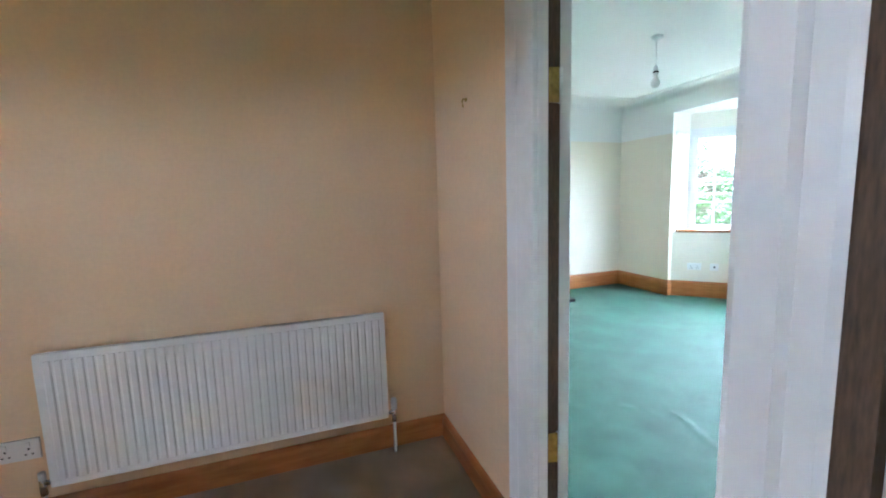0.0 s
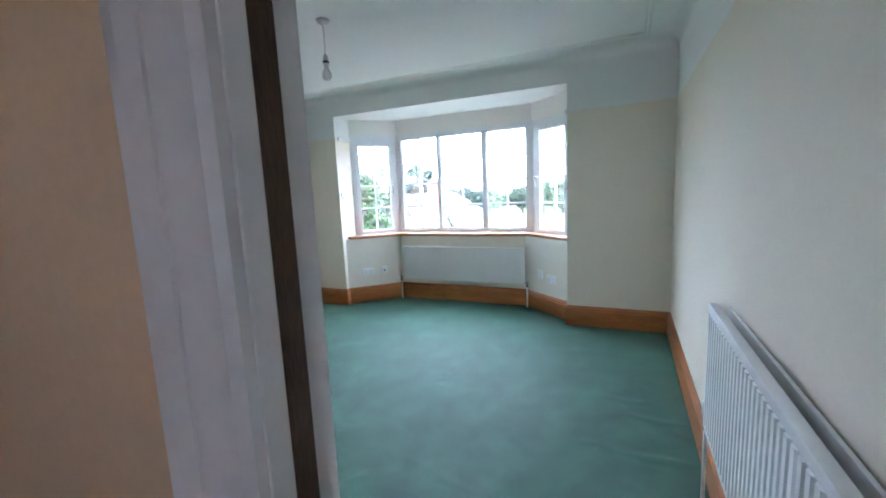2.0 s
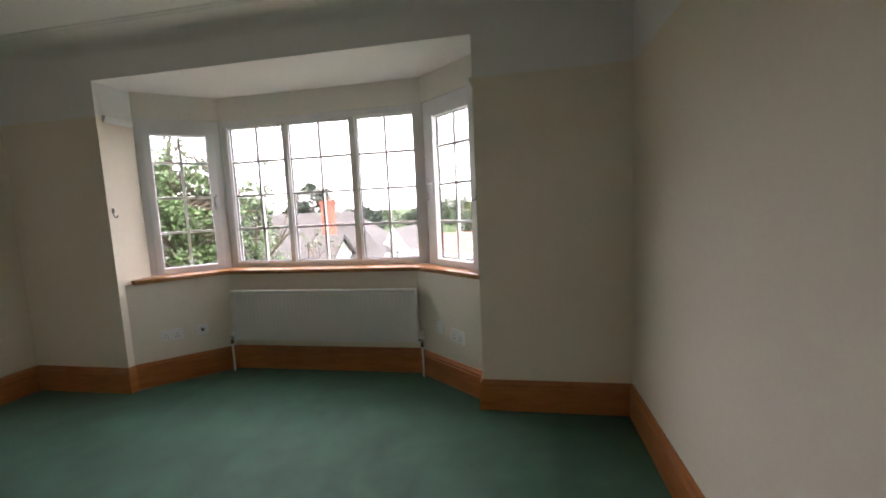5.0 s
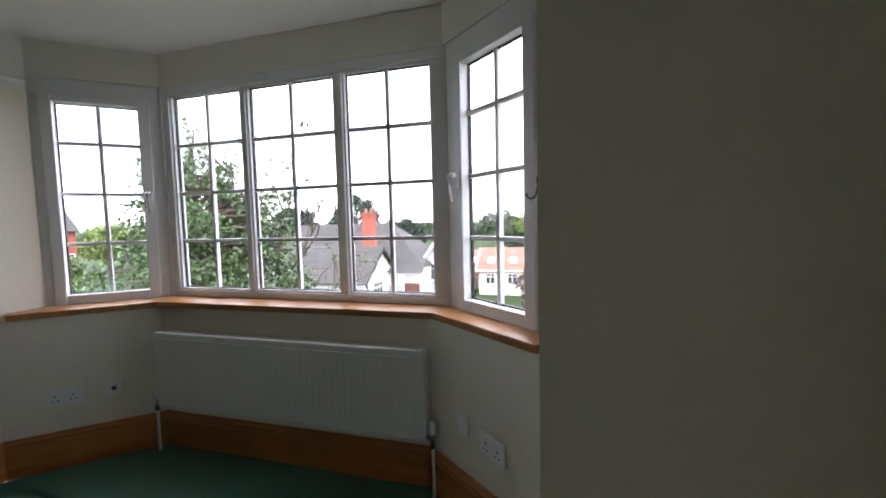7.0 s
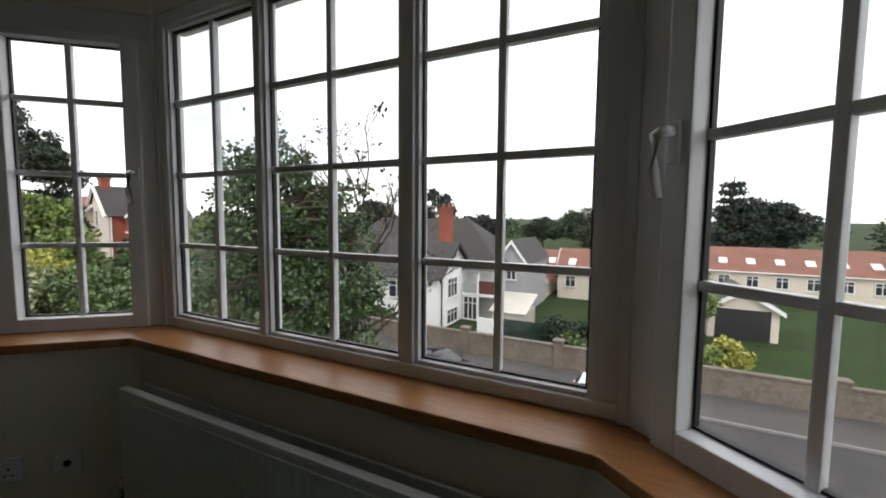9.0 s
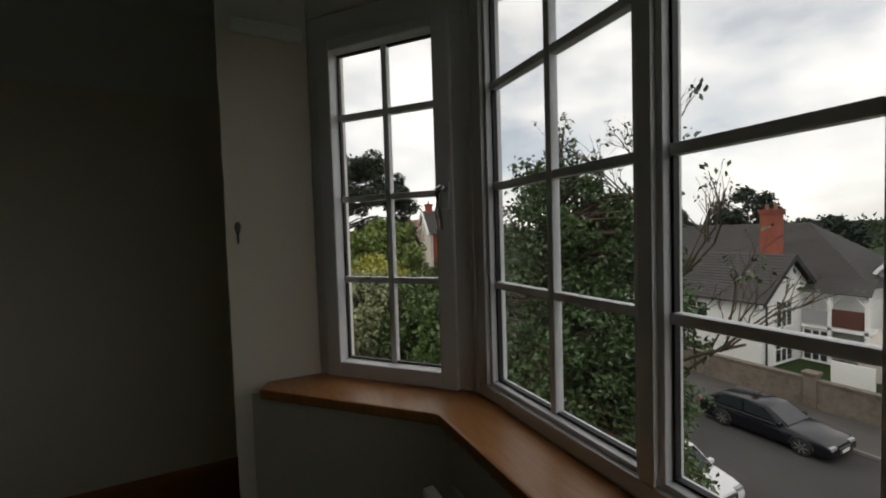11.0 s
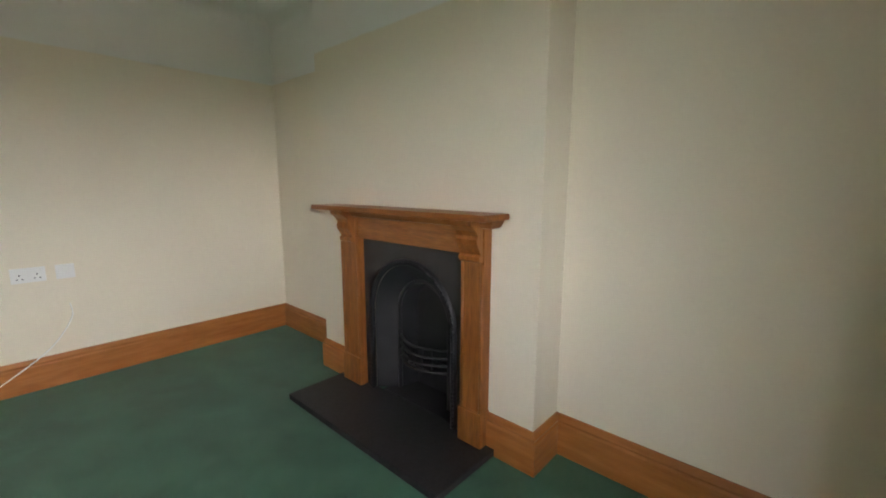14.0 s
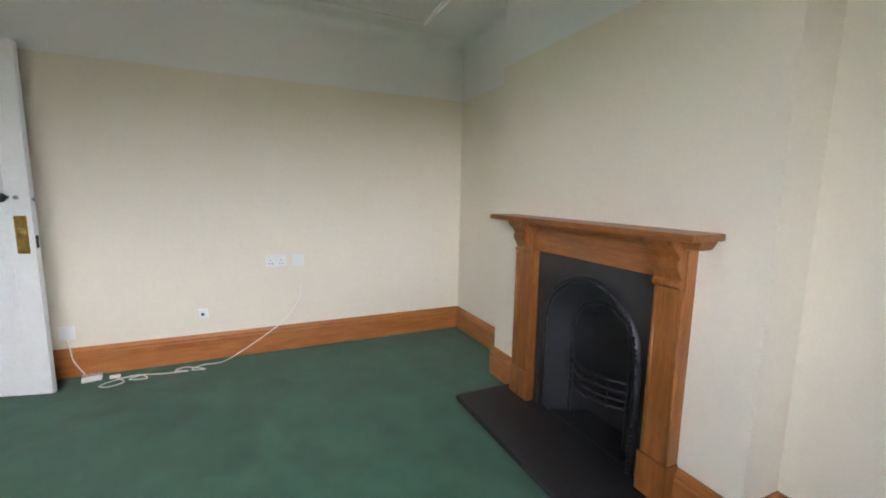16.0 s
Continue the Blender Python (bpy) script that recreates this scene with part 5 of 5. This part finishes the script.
# balcony and ground floor doors between the wings
part("balcony_floor", Shape().box(-14.65, -11.4, 37.6, 39.25, -5.55, -5.35), M_WHITETRIM, wh)
for x in (-13.2, -11.5):
    part("balcony_post", Shape().box(x - 0.09, x + 0.09, 37.6, 37.78, -7.7, -3.3), M_WHITETRIM, wh)
    for s in (-1, 1):
        part("bracket", Shape().tube([(x, 37.69, -4.0), (x + s * 0.5, 37.69, -3.4)], 0.05, 6), M_WHITETRIM, wh)
part("balcony_beam", Shape().box(-14.65, -11.4, 37.6, 37.8, -3.4, -3.2), M_WHITETRIM, wh)
part("balcony_panel", Shape().box(-13.1, -11.6, 37.66, 37.72, -5.3, -4.2), M_BROWNBOARD, wh, "brown balcony panel")
part("balcony_panel", Shape().box(-14.6, -13.3, 37.66, 37.72, -5.3, -4.4), M_GREYRENDER, wh)
lean = Shape()
slope(lean, (-14.6, 37.3, -3.2), (-11.2, 37.3, -3.2), (-11.6, 39.4, -2.4), (-14.6, 39.4, -2.4))
part("balcony_roof", lean, M_ROOFSLATE, wh)
facade_window(wh, Matrix.Translation((-13.9, 37.75, -7.6)), 1.2, 1.9, 3, 2)
# lean-to with a plastic roof
lt = Shape().box(-11.3, -8.6, 36.0, 39.5, -7.7, -6.3)
part("lean_to_wall", lt, M_POLY, wh, "pale sheeted lean-to")
part("lean_to_roof", Shape().add([(-11.5, 39.6, -5.3), (-8.4, 39.6, -5.3), (-8.4, 35.8, -6.3), (-11.5, 35.8, -6.3), (-11.5, 39.6, -5.22), (-8.4, 39.6, -5.22), (-8.4, 35.8, -6.22), (-11.5, 35.8, -6.22)],
     [(0, 1, 2, 3), (7, 6, 5, 4), (0, 4, 5, 1), (1, 5, 6, 2), (2, 6, 7, 3), (3, 7, 4, 0)]), M_POLY, wh)
gh = thing("grey_house", "grey rendered house with a slate gable", "house")
gable_block(gh, -12.7, -10.1, 41.5, 50.0, -7.7, -2.6, -0.85, "y", M_GREYRENDER, M_ROOFSLATE, M_WHITETRIM)
facade_window(gh, Matrix.Translation((-11.4, 41.48, -4.4)), 0.8, 1.5, 2, 2)
fence = thing("garden_fence", "dark green board fence in the garden", "fence")
for k in range(26):
    part("board", Shape().box(-9.4 + k * 0.2, -9.22 + k * 0.2, 33.0, 33.03, -7.7, -6.0 - 0.02 * (k % 3)), M_FENCE, fence)
pw = solid("garden_gate_panel", Shape().box(-11.2, -9.5, 32.6, 32.68, -7.7, -6.05), M_WHITETRIM, "white board panel by the fence", "fence")

rh_list = []
for nm, lab, x0, x1, y0, y1, eave, ridge, axis in (("red_roofed_house", "white house with a red tiled roof", -9.2, -3.6, 52, 58, -4.6, -2.3, "x"), ("red_roofed_house", "white house end with a red tiled roof", -12.3, -10.3, 51, 55.9, -5.5, -3.8, "y"), ("red_roofed_house", "low house with a red tiled roof and chimney", -15.0, -9.6, 56.5, 62, -4.9, -2.9, "x"),
                                                    ("red_roofed_terrace", "long terrace with a red tiled roof and rooflights", -1.6, 22, 60, 68, -4.3, -2.0, "x")):
    hb = thing(nm, lab, "house")
    gable_block(hb, x0, x1, y0, y1, -7.7, eave, ridge, axis, M_CREAMRENDER, M_ROOFTILE, M_WHITETRIM)
    if axis == "x":
        for k in range(int((x1 - x0) / 2.6)):
            x = x0 + 1.4 + k * 2.6
            rl = part("rooflight", Shape().box(-0.4, 0.4, -0.5, 0.5, 0, 0.12).moved(Matrix.Translation((x, (y0 * 0.65 + (y0 + y1) / 2 * 0.35), eave + (ridge - eave) * 0.35 + 0.1)) @ Matrix.Rotation(math.atan2(ridge - eave, (y1 - y0) / 2), 4, "X")), M_WHITETRIM, hb)
            facade_window(hb, Matrix.Translation((x, y0 - 0.02, eave - 1.7)), 1.0, 1.1)
chimney(hb, 4.0, 64.0, -2.3, -1.0, 0.5, 0.35)
ga = thing("garage", "grey roofed garage with a dark door", "garage")
gable_block(ga, 4.2, 8.6, 42.0, 48.0, -7.7, -5.3, -3.9, "y", M_CREAMRENDER, M_ROOFSLATE, M_WHITETRIM)
part("garage_door", Shape().box(4.7, 8.1, 41.93, 41.98, -7.7, -5.4), M_BLACKTRIM, ga)

# brick house up the street, turned to face it
bh = thing("brick_house", "red brick house with white barge boards and a slate roof", "house", (-45.5, 28.5, -5.5), 78)
part("wall", Shape().box(-3.2, 3.6, -0.0, 8.0, -1.0, 6.75), M_BRICK, bh)
part("side_wall", Shape().prism([(-0.05, -1.0), (8.0, -1.0), (8.0, 6.75), (4.0, 9.6), (-0.05, 6.75)], -3.28, -3.2, Matrix(((0, 0, 1, 0), (1, 0, 0, 0), (0, 1, 0, 0), (0, 0, 0, 1)))), M_CREAMRENDER, bh, "cream rendered gable wall")
rf = Shape()
slope(rf, (-3.5, -0.35, 6.6), (3.9, -0.35, 6.6), (3.9, 4.0, 9.65), (-3.5, 4.0, 9.65))
slope(rf, (-3.5, 8.35, 6.6), (3.9, 8.35, 6.6), (3.9, 4.0, 9.65), (-3.5, 4.0, 9.65))
slope(rf, (-2.2, -1.1, 6.6), (-2.2, 3.4, 6.6), (0.1, 3.4, 8.75), (0.1, -1.1, 8.75))
slope(rf, (2.4, -1.1, 6.6), (2.4, 3.4, 6.6), (0.1, 3.4, 8.75), (0.1, -1.1, 8.75))
part("roof", rf, M_ROOFSLATE, bh)
part("front_gable", Shape().prism([(-1.95, -1.0), (2.15, -1.0), (2.15, 6.75), (0.1, 8.6), (-1.95, 6.75)], -0.8, 0.0, Matrix(((1, 0, 0, 0), (0, 0, 1, 0), (0, 1, 0, 0), (0, 0, 0, 1)))), M_BRICK, bh)
for s in (-1, 1):
    part("barge_board", Shape().add([(xx, -1.12 + dy, zz) for dy in (-0.04, 0.04) for xx, zz in ((0.1 + s * 2.35, 6.35), (0.1, 8.5), (0.1, 8.8), (0.1 + s * 2.35, 6.65))], [(0, 1, 2, 3), (7, 6, 5, 4), (0, 4, 5, 1), (1, 5, 6, 2), (2, 6, 7, 3), (3, 7, 4, 0)]), M_WHITETRIM, bh)
for a, b in (((-3.55, -0.4, 6.5), (-3.55, 4.0, 9.6)), ((-3.55, 8.4, 6.5), (-3.55, 4.0, 9.6)), ((3.95, -0.4, 6.5), (3.95, 4.0, 9.6))):
    part("verge_board", Shape().tube([a, b], 0.16, 4), M_WHITETRIM, bh)
facade_window(bh, Matrix.Translation((0.1, -0.82, 6.1)), 1.3, 0.95, 1, 2)
facade_window(bh, Matrix.Translation((-0.3, -0.84, 2.7)), 2.6, 2.0, 3, 2)
facade_window(bh, Matrix.Translation((2.9, -0.02, 2.9)), 0.9, 1.5, 1, 2)
facade_window(bh, Matrix.Translation((-3.30, 4.0, 5.6)) @ Matrix.Rotation(-math.pi / 2, 4, "Z"), 0.8, 1.5, 1, 2)
part("bay_canopy", Shape().box(-2.2, 1.6, -1.25, -0.8, 4.95, 5.12), M_WHITETRIM, bh, bevel=0.03)
part("downpipe", Shape().tube([(-3.1, -0.12, -0.9), (-3.1, -0.12, 6.5)], 0.07, 6), M_WHITETRIM, bh)
chimney(bh, -2.6, 4.0, 8.8, 10.5, 0.4, 0.5, 1)
chimney(bh, 3.4, 4.0, 8.8, 10.4, 0.35, 0.5, 1)
part("aerial", Shape().tube([(-2.6, 4.0, 10.5), (-2.6, 4.0, 12.0)], 0.03, 5).tube([(-2.9, 4.0, 11.8), (-2.3, 4.0, 11.8)], 0.02, 5), M_BLACKTRIM, bh)
ob_ = thing("orange_roofed_house", "far house with an orange tiled roof", "house", (0, 0, 0))
gable_block(ob_, -62, -52, 24, 32, -5, 0.6, 3.2, "x", M_CREAMRENDER, M_ROOFTILE, M_WHITETRIM)


# ---- parked cars ----
M_BLACKCAR = material("black_car_paint", (0.006, 0.006, 0.009), 0.12, vary=0.1, grain=3, bump=0, large=0.5)
M_WHITECAR = material("white_car_paint", (0.70, 0.70, 0.71), 0.2, vary=0.03, grain=3, bump=0, large=0.5)
M_REDCAR = material("faded_red_car_paint", (0.34, 0.06, 0.05), 0.35, vary=0.15, grain=3, bump=0, large=0.8)
M_CARGLASS = material("car_glass", (0.02, 0.024, 0.026), 0.06, vary=0.2, grain=2, bump=0, large=0.6)
M_TYRE = material("tyre_rubber", (0.018, 0.018, 0.018), 0.85, vary=0.2, grain=40, bump=0.1)
M_ALLOY = material("alloy_wheel", (0.45, 0.45, 0.46), 0.35, metal=0.9, vary=0.1, grain=20, bump=0)
M_LAMP = material("headlamp_glass", (0.3, 0.31, 0.32), 0.1, vary=0.1, grain=20, bump=0)
M_REDLAMP = material("tail_lamp", (0.35, 0.01, 0.01), 0.15, vary=0.1, grain=20, bump=0)


def car(label, at, turn, L, W, Hc, paint, hatch):
    """A parked car, nose to +x. hatch: a short hatchback, else a long saloon."""
    c = thing("car", label, "car", at, turn, "parked cars")
    hx = L / 2
    belt = 0.62 * Hc if not hatch else 0.60 * Hc
    bon = 0.55 * Hc if not hatch else 0.56 * Hc
    wind, roof_f, roof_b, rear = (0.21 * L, 0.05 * L, -0.33 * L, -0.46 * L) if not hatch else (0.27 * L, 0.10 * L, -0.36 * L, -0.46 * L)
    side = [(-hx + 0.05, 0.30), (-hx, 0.45), (-hx + 0.02, belt - 0.12), (-hx + 0.10, belt), (wind, belt), (hx - 0.35, bon - 0.05), (hx - 0.08, bon - 0.16), (hx, 0.48), (hx - 0.02, 0.30), (hx - 0.15, 0.22), (-hx + 0.2, 0.22)]
    s = Shape()
    secs = [(-W / 2, 0.90), (-W / 2 + 0.02, 0.97), (-W / 2 + 0.12, 1.0), (W / 2 - 0.12, 1.0), (W / 2 - 0.02, 0.97), (W / 2, 0.90)]
    k = len(side)
    v = []
    for y, f in secs:
        zc = 0.45
        v += [(x * (0.975 + 0.025 * (f - 0.9) / 0.1), y, zc + (z - zc) * f) for x, z in side]
    f_ = [(i * k + j, i * k + (j + 1) % k, (i + 1) * k + (j + 1) % k, (i + 1) * k + j) for i in range(len(secs) - 1) for j in range(k)]
    f_ += [tuple(range(k))[::-1], tuple(range((len(secs) - 1) * k, len(secs) * k))]
    body = part("body", s.add(v, f_), paint, c, bevel=0.03, smooth=True)
    wb, wt = W / 2 - 0.06, W / 2 - 0.24
    zb, zt = belt - 0.02, Hc
    cab = Shape()
    low = [(rear, zb), (wind, zb)]
    pts = [(rear, -wb, zb), (wind, -wb, zb), (wind, wb, zb), (rear, wb, zb), (roof_b, -wt, zt - 0.03), ((roof_f + roof_b) / 2, -wt, zt), (roof_f, -wt, zt - 0.04), (roof_f, wt, zt - 0.04), ((roof_f + roof_b) / 2, wt, zt), (roof_b, wt, zt - 0.03)]
    cab.add(pts, [(0, 1, 6, 5, 4), (3, 9, 8, 7, 2), (1, 2, 7, 6), (0, 4, 9, 3), (4, 5, 8, 9), (5, 6, 7, 8), (0, 3, 2, 1)])
    part("cabin", cab, paint, c, bevel=0.05, smooth=True)

    def pane(name, quad):
        q = [Vector(p) for p in quad]
        ctr = sum(q, Vector()) / len(q)
        nn = (q[1] - q[0]).cross(q[2] - q[0]).normalized()
        if nn.dot(ctr - Vector((0, 0, 0.6))) < 0:
            nn = -nn
        q = [ctr + (p - ctr) * 0.95 for p in q]
        k2 = len(q)
        sh = Shape().add([p + nn * 0.012 for p in q] + [p - nn * 0.02 for p in q], [tuple(range(k2)), tuple(range(k2, 2 * k2))[::-1]] + [(i, (i + 1) % k2, (i + 1) % k2 + k2, i + k2) for i in range(k2)])
        part(name, sh, M_CARGLASS, c)

    def on_side(f, h, sgn):
        xa, xb = rear + (wind - rear) * f, roof_b + (roof_f - roof_b) * f
        return (xa + (xb - xa) * h, sgn * (wb + (wt - wb) * h), zb + (zt - 0.05 - zb) * h)

    for sgn in (-1, 1):
        cutl = (0.07, 0.48, 0.90) if hatch else (0.10, 0.50, 0.92)
        for a, b in zip(cutl, cutl[1:]):
            pane("side_window", [on_side(a + 0.01, 0.12, sgn), on_side(b - 0.01, 0.12, sgn), on_side(b - 0.01, 0.86, sgn), on_side(a + 0.01, 0.86, sgn)])
            part("door_handle", Shape().box(-0.09, 0.09, -0.015, 0.015, -0.015, 0.015).moved(Matrix.Translation((rear + (wind - rear) * a + 0.22, sgn * (W / 2 - 0.0), belt - 0.14))), paint if not hatch else M_DARKPLASTIC, c)
        part("wing_mirror", Shape().box(-0.07, 0.07, -0.1, 0.1, -0.07, 0.07).moved(Matrix.Translation((wind - 0.25, sgn * (W / 2 + 0.05), belt + 0.06))), paint, c, bevel=0.03)
        part("headlight", Shape().box(hx - 0.32, hx - 0.045, -0.19, 0.19, -0.07, 0.07).moved(Matrix.Translation((0, sgn * (W / 2 - 0.24), bon - 0.20))), M_LAMP, c, bevel=0.03)
        part("tail_light", Shape().box(-hx - 0.005, -hx + 0.14, -0.10, 0.10, -0.12, 0.12).moved(Matrix.Translation((0, sgn * (W / 2 - 0.12), belt - 0.17))), M_REDLAMP, c, bevel=0.03)
        for wx in (-L * 0.29, L * 0.30):
            r = 0.33 if not hatch else 0.29
            wl_ = part("wheel", Shape().lathe([(r - 0.10, -0.11), (r - 0.02, -0.11), (r, -0.07), (r, 0.07), (r - 0.02, 0.11), (r - 0.10, 0.11)], pose(wx, sgn * (W / 2 - 0.10), r, 90, 0, 0), 28), M_TYRE, c, smooth=True)
            part("rim", Shape().lathe([(0.04, 0.125), (0.07, 0.10), (r - 0.13, 0.085), (r - 0.09, 0.115), (r - 0.085, 0.10)], pose(wx, sgn * (W / 2 - 0.10), r, -90 * sgn, 0, 0), 20), M_DARKPLASTIC if hatch == 0 else M_ALLOY, wl_, smooth=True)
            for q in range(7):
                a = q * 2 * math.pi / 7
                part("spoke", Shape().box(0.03, r - 0.10, -0.022, 0.022, 0.10, 0.125).moved(pose(wx, sgn * (W / 2 - 0.10), r, -90 * sgn, 0, 0) @ Matrix.Rotation(a, 4, "Z")), M_ALLOY, wl_)
            part("wheel_arch", Shape().tube([(wx + (r + 0.045) * math.cos(a), sgn * (W / 2 - 0.012), r + (r + 0.045) * math.sin(a)) for a in (math.pi * i / 12 for i in range(13))], 0.03, 6), M_DARKPLASTIC, c)
    pane("windscreen", [(wind - 0.02, -wb + 0.05, zb + 0.04), (wind - 0.02, wb - 0.05, zb + 0.04), (roof_f + 0.02, wt - 0.03, zt - 0.07), (roof_f + 0.02, -wt + 0.03, zt - 0.07)])
    pane("rear_window", [(rear + 0.01, -wb + 0.08, zb + 0.08), (rear + 0.01, wb - 0.08, zb + 0.08), (roof_b - 0.01, wt - 0.04, zt - 0.06), (roof_b - 0.01, -wt + 0.04, zt - 0.06)])
    part("grille", Shape().box(hx - 0.06, hx + 0.012, -0.42, 0.42, 0.36, bon - 0.22), M_DARKPLASTIC, c, bevel=0.02)
    part("number_plate", Shape().box(hx + 0.012, hx + 0.024, -0.26, 0.26, 0.40, 0.51), M_WHITETRIM, c)
    return c


GZ = -7.67
car("black saloon car parked at the far kerb", (-10.25, 24.95, GZ), 0, 4.85, 1.86, 1.45, M_BLACKCAR, 0)
car("small white hatchback parked at the far kerb", (-1.4, 25.1, GZ), 0, 3.65, 1.66, 1.42, M_WHITECAR, 1)
car("faded red hatchback parked on the house side", (-2.3, 20.0, GZ), 0, 3.7, 1.66, 1.42, M_REDCAR, 1)
car("white hatchback parked under the holly tree", (-10.0, 18.3, GZ), 0, 3.8, 1.68, 1.45, M_WHITECAR, 1)
